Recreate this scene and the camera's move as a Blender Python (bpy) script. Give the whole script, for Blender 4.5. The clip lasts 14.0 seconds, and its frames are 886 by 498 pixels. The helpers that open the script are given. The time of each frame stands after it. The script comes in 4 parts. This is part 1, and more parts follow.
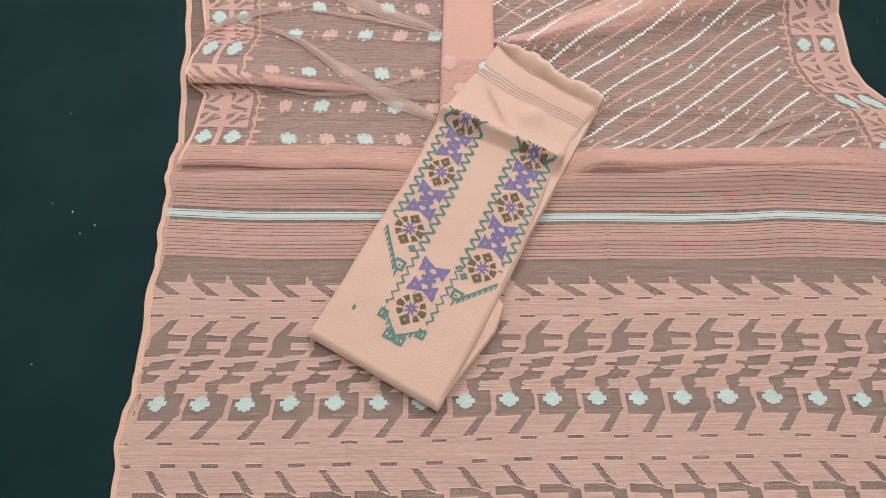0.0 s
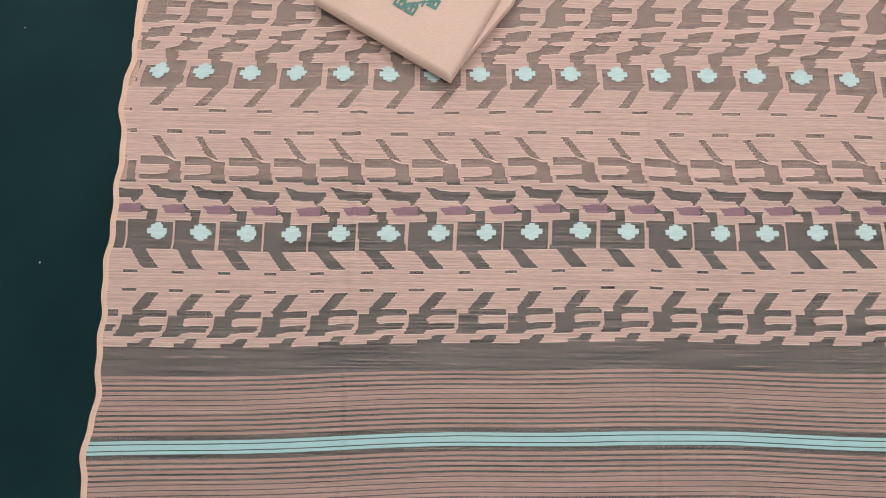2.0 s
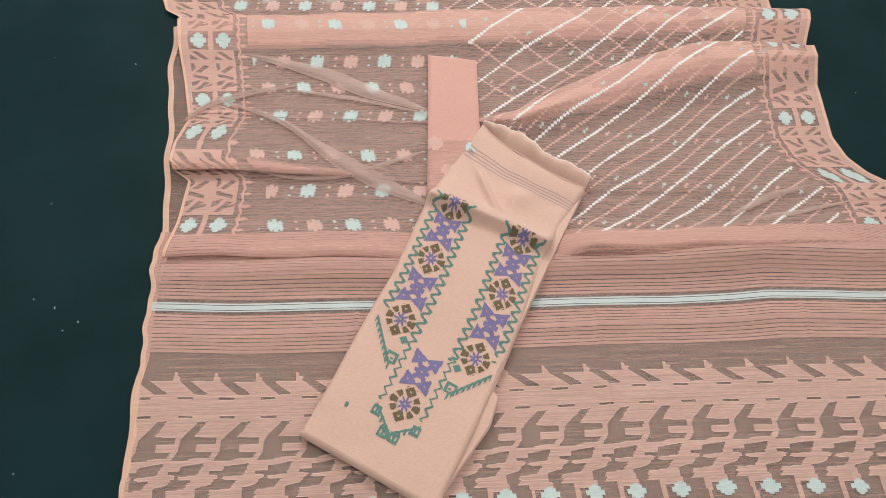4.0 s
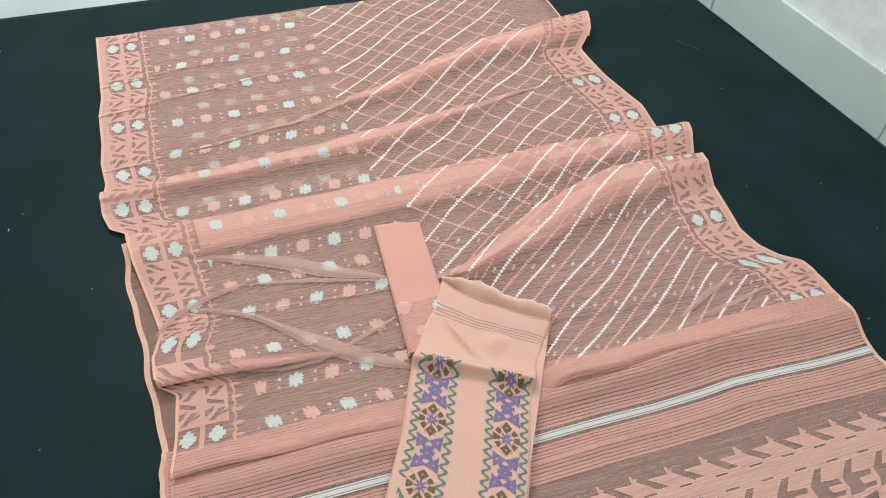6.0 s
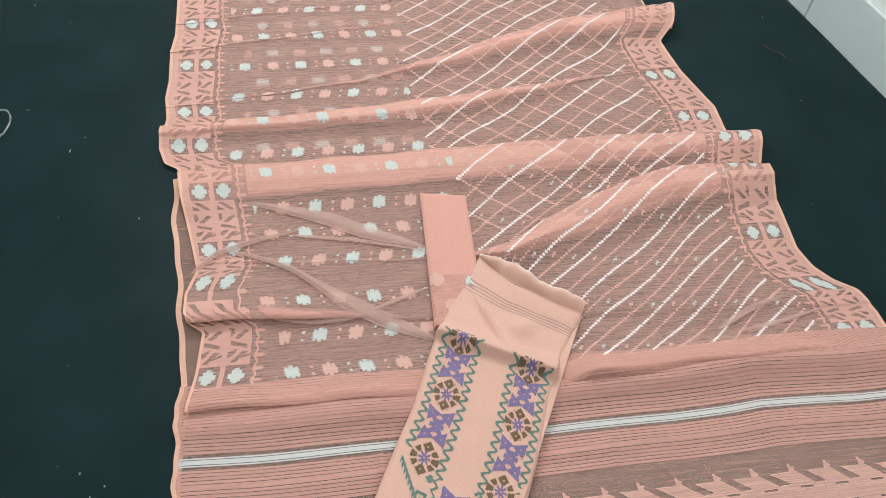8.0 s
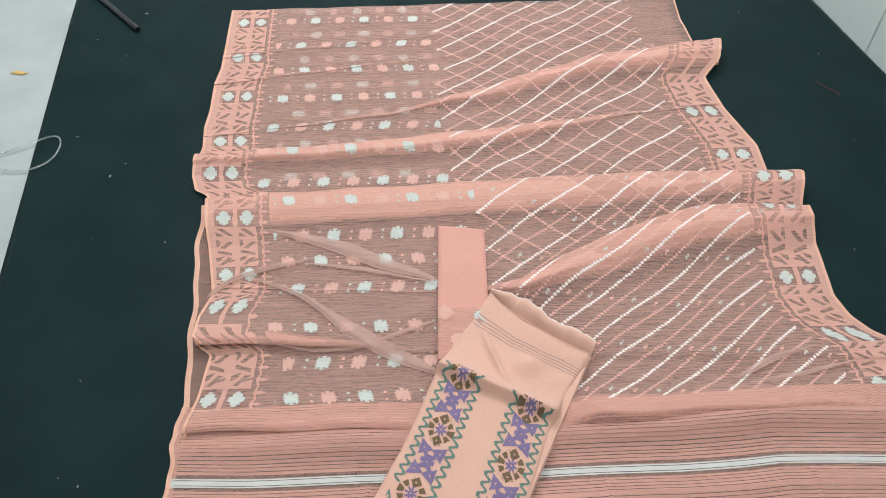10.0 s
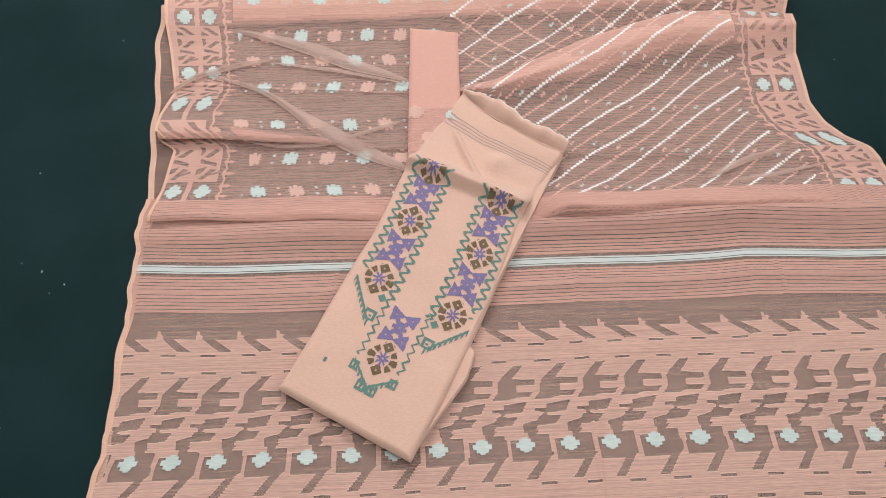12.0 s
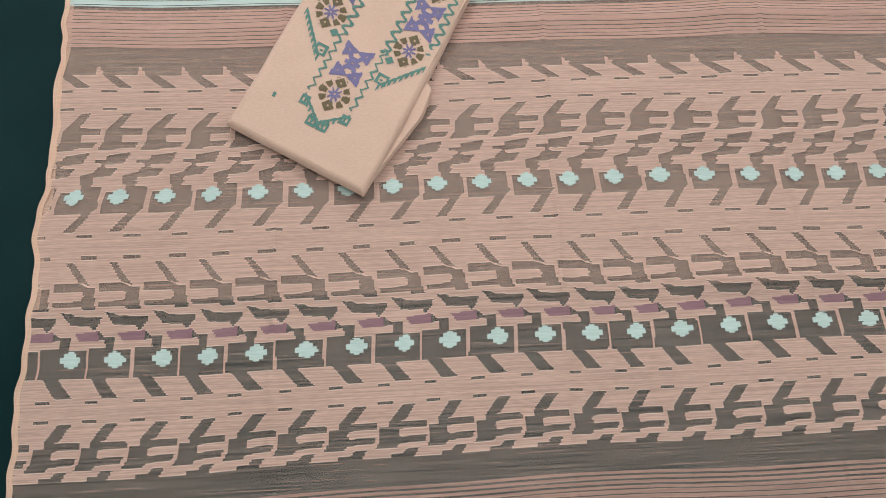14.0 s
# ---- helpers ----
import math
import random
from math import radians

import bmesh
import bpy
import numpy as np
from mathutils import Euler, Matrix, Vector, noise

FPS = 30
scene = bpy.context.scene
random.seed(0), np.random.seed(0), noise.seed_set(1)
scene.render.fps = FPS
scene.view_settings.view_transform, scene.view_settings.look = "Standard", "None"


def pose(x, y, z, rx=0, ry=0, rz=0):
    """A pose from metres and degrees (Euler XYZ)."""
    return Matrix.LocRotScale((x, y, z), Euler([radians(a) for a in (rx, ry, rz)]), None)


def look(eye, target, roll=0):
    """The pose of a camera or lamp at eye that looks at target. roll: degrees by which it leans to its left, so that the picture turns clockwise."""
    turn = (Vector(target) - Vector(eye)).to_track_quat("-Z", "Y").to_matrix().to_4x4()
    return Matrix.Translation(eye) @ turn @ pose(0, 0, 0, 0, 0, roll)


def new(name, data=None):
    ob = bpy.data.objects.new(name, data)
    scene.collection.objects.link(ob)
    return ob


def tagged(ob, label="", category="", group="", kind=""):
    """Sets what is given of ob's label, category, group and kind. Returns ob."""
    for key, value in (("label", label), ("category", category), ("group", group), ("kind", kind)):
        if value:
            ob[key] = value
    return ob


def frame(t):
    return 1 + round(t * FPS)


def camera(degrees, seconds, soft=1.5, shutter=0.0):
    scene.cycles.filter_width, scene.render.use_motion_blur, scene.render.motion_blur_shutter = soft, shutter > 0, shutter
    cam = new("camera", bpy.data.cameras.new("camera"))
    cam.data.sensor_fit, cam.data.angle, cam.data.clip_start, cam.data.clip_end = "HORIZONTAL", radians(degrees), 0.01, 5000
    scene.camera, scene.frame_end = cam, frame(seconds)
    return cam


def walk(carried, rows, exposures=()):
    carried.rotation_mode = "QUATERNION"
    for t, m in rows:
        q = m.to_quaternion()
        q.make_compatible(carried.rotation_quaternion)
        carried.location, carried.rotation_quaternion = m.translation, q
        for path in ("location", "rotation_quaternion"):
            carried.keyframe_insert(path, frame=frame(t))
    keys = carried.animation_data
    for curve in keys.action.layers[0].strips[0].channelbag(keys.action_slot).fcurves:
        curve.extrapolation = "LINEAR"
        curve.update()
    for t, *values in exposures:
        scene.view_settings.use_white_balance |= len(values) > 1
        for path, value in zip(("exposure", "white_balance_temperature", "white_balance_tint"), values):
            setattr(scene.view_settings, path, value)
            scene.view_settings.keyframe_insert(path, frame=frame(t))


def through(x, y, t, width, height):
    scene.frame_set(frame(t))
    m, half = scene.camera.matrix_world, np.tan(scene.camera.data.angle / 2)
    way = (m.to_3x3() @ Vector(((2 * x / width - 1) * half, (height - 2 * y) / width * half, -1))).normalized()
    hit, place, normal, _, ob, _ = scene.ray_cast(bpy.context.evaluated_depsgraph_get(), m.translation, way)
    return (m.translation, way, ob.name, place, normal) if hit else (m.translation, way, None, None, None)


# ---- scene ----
cam = camera(57.7, 14.0, soft=0.7)
PATH = [
    (0, (0.356, -0.384, 1.098), (0.434, 0.619, -0.631), 4.0),
    (0.5, (0.36, -0.419, 1.076), (0.424, 0.468, -0.715), 4.3),
    (1, (0.356, -0.452, 1.048), (0.43, 0.324, -0.794), 5.7),
    (1.5, (0.362, -0.485, 1.023), (0.416, 0.192, -0.858), 5.0),
    (2, (0.357, -0.494, 1.007), (0.41, -0.011, -0.933), 6.8),
    (2.5, (0.356, -0.515, 0.996), (0.437, -0.014, -0.939), 8.0),
    (3, (0.369, -0.433, 1.047), (0.486, 0.274, -0.82), 7.1),
    (3.5, (0.358, -0.371, 1.087), (0.494, 0.542, -0.688), 7.4),
    (4, (0.335, -0.296, 1.135), (0.471, 0.766, -0.555), 5.3),
    (4.2, (0.318, -0.287, 1.156), (0.452, 0.858, -0.478), 3.3),
    (6.3, (0.168, -0.251, 1.247), (0.636, 0.977, -0.261), 4.2),
    (6.5, (0.166, -0.261, 1.238), (0.636, 0.96, -0.274), 4.6),
    (7, (0.158, -0.272, 1.213), (0.617, 0.87, -0.364), 6.0),
    (7.5, (0.156, -0.266, 1.217), (0.559, 0.894, -0.362), 7.3),
    (8, (0.224, -0.254, 1.237), (0.506, 0.967, -0.322), 6.2),
    (8.2, (0.256, -0.245, 1.24), (0.495, 0.997, -0.309), 5.6),
    (10.3, (0.379, -0.266, 1.228), (0.434, 1.045, -0.28), -0.0),
    (10.5, (0.375, -0.263, 1.229), (0.45, 1.048, -0.279), 0.7),
    (11, (0.382, -0.265, 1.23), (0.477, 1.051, -0.273), 2.1),
    (11.5, (0.378, -0.292, 1.184), (0.498, 0.918, -0.404), 3.2),
    (12, (0.384, -0.374, 1.115), (0.494, 0.706, -0.565), 3.4),
    (12.5, (0.394, -0.411, 1.084), (0.481, 0.532, -0.677), 2.5),
    (13, (0.391, -0.43, 1.054), (0.496, 0.326, -0.795), 5.6),
    (13.5, (0.395, -0.45, 1.024), (0.577, 0.224, -0.85), 11.9),
    (14, (0.429, -0.459, 1.028), (0.555, 0.211, -0.852), 7.9),
]
walk(cam, [(t, look(eye, target, roll)) for t, eye, target, roll in PATH],
     [(0.0, -0.04, 6270, 11), (1.0, -0.05, 6110, 7), (2.0, 0.08, 5950, 7), (2.5, 0.12, 5920, 7), (3.2, -0.10, 6170, 8), (4.2, -0.06, 6350, 12), (6.3, -0.03, 6400, 15), (11.5, -0.02, 6430, 17), (12.7, -0.06, 6220, 8), (14.0, -0.10, 6020, 2)])

# ---- world and lamps ----
world = bpy.data.worlds.new("world")
scene.world = world
world.use_nodes = True
WN = world.node_tree.nodes
WN["Background"].inputs["Color"].default_value = (0.80, 0.92, 1.0, 1)
WN["Background"].inputs["Strength"].default_value = 0.12


def area_lamp(name, where, target, sx, sy, watts, tint):
    data = bpy.data.lights.new(name, "AREA")
    data.shape, data.size, data.size_y, data.energy, data.color = "RECTANGLE", sx, sy, watts, tint
    ob = new(name, data)
    ob.matrix_world = look(where, target)
    return ob


area_lamp("tube_light", (0.25, 2.7, 2.42), (0.45, 0.7, 0.0), 1.3, 0.2, 57, (1.0, 1.0, 0.99))
area_lamp("ceiling_panel_light", (0.85, -0.3, 2.62), (0.6, 0.2, 0.0), 1.4, 1.4, 27, (0.98, 1.0, 1.0))
# unseen lamp, added so that its gloss brightens the sheet's left side
area_lamp("side_gloss_light", (-1.65, 1.7, 2.66), (-0.3, 0.5, 0.0), 0.9, 0.9, 9, (0.96, 1.0, 1.0))


# ---- materials ----
def material(name):
    m = bpy.data.materials.new(name)
    m.use_nodes = True
    t = m.node_tree
    return m, t, t.nodes["Principled BSDF"], t.nodes["Material Output"]


def node(t, kind, **sets):
    n = t.nodes.new(kind)
    for k, v in sets.items():
        n.inputs[k.replace("_", " ")].default_value = v
    return n


def noise_ramp(t, scale, c0, c1, detail=4.0, lo=0.35, hi=0.65, stretch=(1, 1, 1)):
    co = t.nodes.new("ShaderNodeTexCoord")
    mp = t.nodes.new("ShaderNodeMapping")
    mp.inputs["Scale"].default_value = stretch
    n = node(t, "ShaderNodeTexNoise", Scale=scale, Detail=detail)
    r = t.nodes.new("ShaderNodeValToRGB")
    r.color_ramp.elements[0].position, r.color_ramp.elements[1].position = lo, hi
    r.color_ramp.elements[0].color, r.color_ramp.elements[1].color = (*c0, 1), (*c1, 1)
    t.links.new(co.outputs["Object"], mp.inputs["Vector"])
    t.links.new(mp.outputs["Vector"], n.inputs["Vector"])
    t.links.new(n.outputs["Fac"], r.inputs["Fac"])
    return r, n


def add_bump(t, bsdf, source, strength, distance):
    b = node(t, "ShaderNodeBump", Strength=strength, Distance=distance)
    t.links.new(source, b.inputs["Height"])
    t.links.new(b.outputs["Normal"], bsdf.inputs["Normal"])


def plain(name, c0, c1, rough, scale=30.0, bump=0.2, dist=0.001, stretch=(1, 1, 1), metal=0.0, lo=0.35, hi=0.65):
    m, t, b, o = material(name)
    r, n = noise_ramp(t, scale, c0, c1, stretch=stretch, lo=lo, hi=hi)
    t.links.new(r.outputs["Color"], b.inputs["Base Color"])
    b.inputs["Roughness"].default_value, b.inputs["Metallic"].default_value = rough, metal
    add_bump(t, b, n.outputs["Fac"], bump, dist)
    return m


def woven(name, c0, c1, cover, spread=0.06, thread=500.0, rough=0.75, sheen=0.3, slub=(14, 130, 14), grain=0.0, through=0.20):
    """Thread cloth: a share of the surface is thread, the rest is open; slubs run along the weft."""
    m, t, b, o = material(name)
    r, n = noise_ramp(t, 5.0, c0, c1, stretch=slub, detail=3.0)
    t.links.new(r.outputs["Color"], b.inputs["Base Color"])
    b.inputs["Roughness"].default_value = rough
    b.inputs["Sheen Weight"].default_value = sheen
    b.inputs["Specular IOR Level"].default_value = 0.25
    add_bump(t, b, n.outputs["Fac"], 0.35, 0.0006)
    tl = t.nodes.new("ShaderNodeBsdfTranslucent")
    t.links.new(r.outputs["Color"], tl.inputs["Color"])
    body = t.nodes.new("ShaderNodeMixShader")
    body.inputs["Fac"].default_value = through
    t.links.new(b.outputs["BSDF"], body.inputs[1])
    t.links.new(tl.outputs["BSDF"], body.inputs[2])
    if cover >= 1:
        t.links.new(body.outputs["Shader"], o.inputs["Surface"])
        return m
    co = t.nodes.new("ShaderNodeTexCoord")
    mp = t.nodes.new("ShaderNodeMapping")
    mp.inputs["Scale"].default_value = (6, thread, 6)
    fine = node(t, "ShaderNodeTexNoise", Scale=1.0, Detail=2.0)
    rng = node(t, "ShaderNodeMapRange", From_Min=0.3, From_Max=0.7, To_Min=cover - spread, To_Max=cover + spread)
    t.links.new(co.outputs["Object"], mp.inputs["Vector"])
    t.links.new(mp.outputs["Vector"], fine.inputs["Vector"])
    t.links.new(fine.outputs["Fac"], rng.inputs["Value"])
    share = rng.outputs["Result"]
    if grain:
        # watered silk figure where two layers of thread cross
        mp2 = t.nodes.new("ShaderNodeMapping")
        mp2.inputs["Scale"].default_value = (0.35, 1, 1)
        t.links.new(co.outputs["Object"], mp2.inputs["Vector"])
        wave = node(t, "ShaderNodeTexWave", Scale=46.0, Distortion=9.0, Detail=2.0, Detail_Scale=1.6)
        wave.bands_direction = "Y"
        t.links.new(mp2.outputs["Vector"], wave.inputs["Vector"])
        r2 = node(t, "ShaderNodeMapRange", To_Min=-grain, To_Max=grain)
        t.links.new(wave.outputs["Fac"], r2.inputs["Value"])
        plus = t.nodes.new("ShaderNodeMath")
        t.links.new(share, plus.inputs[0])
        t.links.new(r2.outputs["Result"], plus.inputs[1])
        share = plus.outputs["Value"]
    clear = t.nodes.new("ShaderNodeBsdfTransparent")
    mix = t.nodes.new("ShaderNodeMixShader")
    t.links.new(share, mix.inputs["Fac"])
    t.links.new(clear.outputs["BSDF"], mix.inputs[1])
    t.links.new(body.outputs["Shader"], mix.inputs[2])
    t.links.new(mix.outputs["Shader"], o.inputs["Surface"])
    return m


PEACH0, PEACH1 = (0.66, 0.38, 0.29), (0.76, 0.45, 0.35)
M_SHEER = woven("sheer_peach_organza", (0.61, 0.405, 0.33), (0.70, 0.475, 0.395), 0.27, spread=0.16, grain=0.02)
M_UNDER = woven("under_organza", PEACH0, PEACH1, 0.37, spread=0.06)
M_BODY = woven("sheer_body_organza", (0.67, 0.415, 0.34), (0.75, 0.475, 0.395), 0.40, spread=0.08, grain=0.05)
# three overlay covers that lighten the folds; the first also serves the plain roll
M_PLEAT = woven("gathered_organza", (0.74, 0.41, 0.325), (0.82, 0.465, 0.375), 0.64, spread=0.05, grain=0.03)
M_GATHER = woven("thin_fold_overlay", (0.72, 0.405, 0.325), (0.80, 0.46, 0.375), 0.46, spread=0.05, grain=0.03)
M_CLOSE = woven("dense_fold_overlay", (0.75, 0.415, 0.325), (0.83, 0.47, 0.375), 0.80, spread=0.05, grain=0.03)
M_DENSE = woven("dense_peach_weave", (0.65, 0.385, 0.305), (0.77, 0.47, 0.38), 0.86, spread=0.17)
M_EDGE = woven("turned_thread_edge", (0.76, 0.49, 0.40), (0.86, 0.58, 0.48), 0.95)
M_VEIL = woven("standing_pleat_organza", (0.74, 0.50, 0.42), (0.80, 0.57, 0.49), 0.40, spread=0.05)
# paler colour that puts a highlight on a pleat's folded edge
M_VEIL_HIGHLIGHT = woven("pleat_highlight", (0.76, 0.55, 0.47), (0.84, 0.62, 0.54), 0.66, spread=0.05)
M_MID = woven("half_dense_weave", (0.71, 0.395, 0.32), (0.79, 0.455, 0.37), 0.70, spread=0.08)
M_LOW = woven("loose_striped_weave", (0.65, 0.37, 0.30), (0.75, 0.44, 0.355), 0.57, spread=0.12)
M_PINK = woven("coral_woven_motif", (0.78, 0.48, 0.395), (0.84, 0.54, 0.455), 0.82)
M_BORDER = woven("coral_border_weave", (0.74, 0.425, 0.34), (0.81, 0.475, 0.385), 0.80)
M_WHITE = woven("white_woven_motif", (0.44, 0.485, 0.445), (0.54, 0.58, 0.535), 1.0, slub=(14, 120, 14), sheen=0.1, through=0.0)
M_THREAD = woven("white_zigzag_thread", (0.74, 0.69, 0.65), (0.84, 0.80, 0.76), 1.0, sheen=0.1, through=0.0)
M_AQUA = woven("pale_aqua_stripe", (0.31, 0.43, 0.405), (0.39, 0.50, 0.475), 1.0, slub=(3, 500, 3), sheen=0.1, through=0.0)
M_CHALK = woven("white_woven_stripe", (0.47, 0.49, 0.46), (0.57, 0.58, 0.55), 1.0, slub=(3, 500, 3), sheen=0.1, through=0.0)
M_MAUVE = woven("mauve_weave", (0.42, 0.20, 0.24), (0.50, 0.25, 0.29), 0.62)
M_SELVAGE = woven("selvage_tape", (0.80, 0.46, 0.32), (0.88, 0.54, 0.40), 0.93, slub=(160, 4, 4))
M_COTTON = woven("peach_cotton", (0.67, 0.405, 0.305), (0.73, 0.45, 0.345), 1.0, slub=(40, 160, 40), rough=0.7, through=0.12)
M_COTTON_PINK = woven("salmon_cotton", (0.645, 0.325, 0.258), (0.68, 0.348, 0.274), 1.0, slub=(30, 60, 30), through=0.10)
M_GREEN = woven("green_embroidery", (0.075, 0.155, 0.13), (0.135, 0.225, 0.185), 1.0, slub=(300, 90, 90), sheen=0.1, through=0.0)
M_PURPLE = woven("violet_embroidery", (0.145, 0.11, 0.215), (0.215, 0.165, 0.295), 1.0, slub=(300, 90, 90), sheen=0.1, through=0.0)
M_OLIVE = woven("olive_embroidery", (0.105, 0.068, 0.036), (0.18, 0.12, 0.062), 1.0, slub=(300, 90, 90), sheen=0.1, through=0.0)
M_GREYLINE = plain("grey_woven_line", (0.30, 0.20, 0.18), (0.40, 0.28, 0.25), 0.8, 300)
M_FRAY = woven("frayed_white_edge", (0.80, 0.66, 0.56), (0.90, 0.80, 0.72), 0.9)
M_BLACK = plain("black_green_sheet", (0.0068, 0.0190, 0.0198), (0.0100, 0.0250, 0.0260), 0.42, 6, 0.25, 0.004)
M_BLACK.node_tree.nodes["Principled BSDF"].inputs["Specular IOR Level"].default_value = 0.05
M_FLOOR = plain("white_floor_tile", (0.34, 0.39, 0.38), (0.41, 0.46, 0.45), 0.3, 5, 0.05)
M_SKIRT = plain("pale_grey_glazed_skirting", (0.62, 0.71, 0.68), (0.68, 0.77, 0.74), 0.32, 4, 0.03)
M_GROUT = plain("pale_grout", (0.40, 0.42, 0.40), (0.50, 0.52, 0.50), 0.9, 90)
M_WALL = plain("white_plaster", (0.78, 0.83, 0.81), (0.87, 0.91, 0.89), 0.85, 22, 0.7, 0.006)
M_STICK = plain("black_plastic", (0.012, 0.013, 0.015), (0.02, 0.02, 0.022), 0.35, 60)
M_YELLOW = plain("yellow_wrapper", (0.60, 0.38, 0.10), (0.72, 0.48, 0.16), 0.5, 80)
M_LINT = plain("pale_lint", (0.45, 0.5, 0.48), (0.6, 0.62, 0.6), 0.9, 200)
M_REDTHREAD = plain("dark_red_thread", (0.10, 0.02, 0.02), (0.16, 0.03, 0.03), 0.8, 200)
M_FILM, TREE, BS, OUT = material("clear_plastic_strip")
BS.inputs["Transmission Weight"].default_value, BS.inputs["Roughness"].default_value = 0.85, 0.15
BS.inputs["Base Color"].default_value = (0.85, 0.9, 0.9, 1)


# ---- mesh helpers ----
def link_mesh(name, verts, faces, mat, parent=None, label="", smooth=True):
    me = bpy.data.meshes.new(name)
    me.from_pydata([tuple(v) for v in verts], [], [tuple(f) for f in faces])
    me.materials.append(mat)
    me.polygons.foreach_set("use_smooth", [smooth] * len(me.polygons))
    me.update()
    ob = new(name, me)
    ob.parent = parent
    return tagged(ob, label)


def from_bm(name, bm, mat, parent=None, label="", smooth=False):
    me = bpy.data.meshes.new(name)
    bmesh.ops.recalc_face_normals(bm, faces=bm.faces)
    bm.to_mesh(me)
    bm.free()
    me.materials.append(mat)
    me.polygons.foreach_set("use_smooth", [smooth] * len(me.polygons))
    ob = new(name, me)
    ob.parent = parent
    return tagged(ob, label)


def slab(name, corners, z0, z1, mat, parent=None, label="", bevel=0.0):
    bm = bmesh.new()
    lo = [bm.verts.new((x, y, z0)) for x, y in corners]
    hi = [bm.verts.new((x, y, z1)) for x, y in corners]
    bm.faces.new(lo[::-1])
    bm.faces.new(hi)
    n = len(corners)
    for i in range(n):
        bm.faces.new((lo[i], lo[(i + 1) % n], hi[(i + 1) % n], hi[i]))
    if bevel:
        bmesh.ops.bevel(bm, geom=list(bm.edges), offset=bevel, segments=2, affect="EDGES")
    return from_bm(name, bm, mat, parent, label)


def inside(px, py, poly):
    """Which of the points lie in a polygon."""
    hit = np.zeros(px.shape, bool)
    n = len(poly)
    for i in range(n):
        (x0, y0), (x1, y1) = poly[i], poly[(i + 1) % n]
        if y0 == y1:
            continue
        cross = (y0 > py) != (y1 > py)
        hit ^= cross & (px < (x1 - x0) * (py - y0) / (y1 - y0) + x0)
    return hit


def cells_mesh(name, P, cells, mat, parent, label="", lift=0.0):
    """A sheet out of the cells (rows j, columns i) of a grid of points P[j, i]."""
    j, i = cells
    w = P.shape[1]
    quads = np.stack([j * w + i, j * w + i + 1, (j + 1) * w + i + 1, (j + 1) * w + i], 1)
    used, back = np.unique(quads, return_inverse=True)
    pts = P.reshape(-1, 3)[used].astype(np.float32)
    pts[:, 2] += lift
    idx = back.reshape(-1).astype(np.int32)
    me = bpy.data.meshes.new(name)
    me.vertices.add(len(pts))
    me.vertices.foreach_set("co", pts.reshape(-1))
    me.loops.add(len(idx))
    me.loops.foreach_set("vertex_index", idx)
    me.polygons.add(len(quads))
    me.polygons.foreach_set("loop_start", np.arange(0, len(idx), 4, dtype=np.int32))
    me.polygons.foreach_set("loop_total", np.full(len(quads), 4, np.int32))
    me.polygons.foreach_set("use_smooth", np.ones(len(quads), bool))
    me.materials.append(mat)
    me.update(calc_edges=True)
    ob = new(name, me)
    ob.parent = parent
    return tagged(ob, label)


def pieces(mask):
    """The connected groups of cells of a mask."""
    left = set(zip(*[a.tolist() for a in np.nonzero(mask)]))
    groups = []
    while left:
        seed = min(left)
        left.discard(seed)
        stack, got = [seed], []
        while stack:
            j, i = stack.pop()
            got.append((j, i))
            for dj in (-1, 0, 1):
                for di in (-1, 0, 1):
                    k = (j + dj, i + di)
                    if k in left:
                        left.discard(k)
                        stack.append(k)
        groups.append((np.array([g[0] for g in got]), np.array([g[1] for g in got])))
    return groups


def lumps(x, y, scale, seed):
    """Smooth uneven waves, about -1 to 1."""
    rng = np.random.default_rng(seed)
    out = np.zeros_like(x)
    for k in range(9):
        a, f, p = rng.uniform(0, 6.283), rng.uniform(0.6, 1.7) * scale, rng.uniform(0, 6.283)
        out += np.sin((x * math.cos(a) + y * math.sin(a)) * f + p)
    return out / 4.0


def smooth01(v, a, b):
    s = np.clip((v - a) / (b - a), 0, 1)
    return s * s * (3 - 2 * s)


# ---- the room ----
tagged(slab("floor", [(-2.2, -2.6), (3.2, -2.6), (3.2, 3.4), (-2.2, 3.4)], -0.12, -0.006, M_FLOOR), "white tiled floor partly covered by a black sheet", "floor", kind="structure")


def wall_line(y):
    return 1.484 + (1.729 - y) * 0.195


def wall_block(name, off0, off1, z0, z1, mat, label, bevel=0.0):
    ys = (-2.6, 3.3)
    return tagged(slab(name, [(wall_line(ys[0]) + off0, ys[0]), (wall_line(ys[0]) + off1, ys[0]), (wall_line(ys[1]) + off1, ys[1]), (wall_line(ys[1]) + off0, ys[1])],
                       z0, z1, mat, bevel=bevel), label, kind="structure")


wall_block("wall_east", 0.012, 0.20, -0.006, 2.8, M_WALL, "white plastered wall with an uneven surface")
skirting = wall_block("baseboard", 0.0055, 0.0115, -0.005, 0.144, M_GROUT, "pale grey glazed tile skirting along the wall")


def skirting_tiles(length=0.60, joint=0.0025):
    """Glazed tiles along the foot of the wall, with fine joints."""
    for k in range(10):
        y, y1 = max(-2.77 + k * length, -2.58), min(-2.77 + (k + 1) * length - joint, 3.28)
        corners = [(wall_line(y), y), (wall_line(y) + 0.009, y), (wall_line(y1) + 0.009, y1), (wall_line(y1), y1)]
        slab("tile", corners, -0.005, 0.147, M_SKIRT, skirting, bevel=0.002)


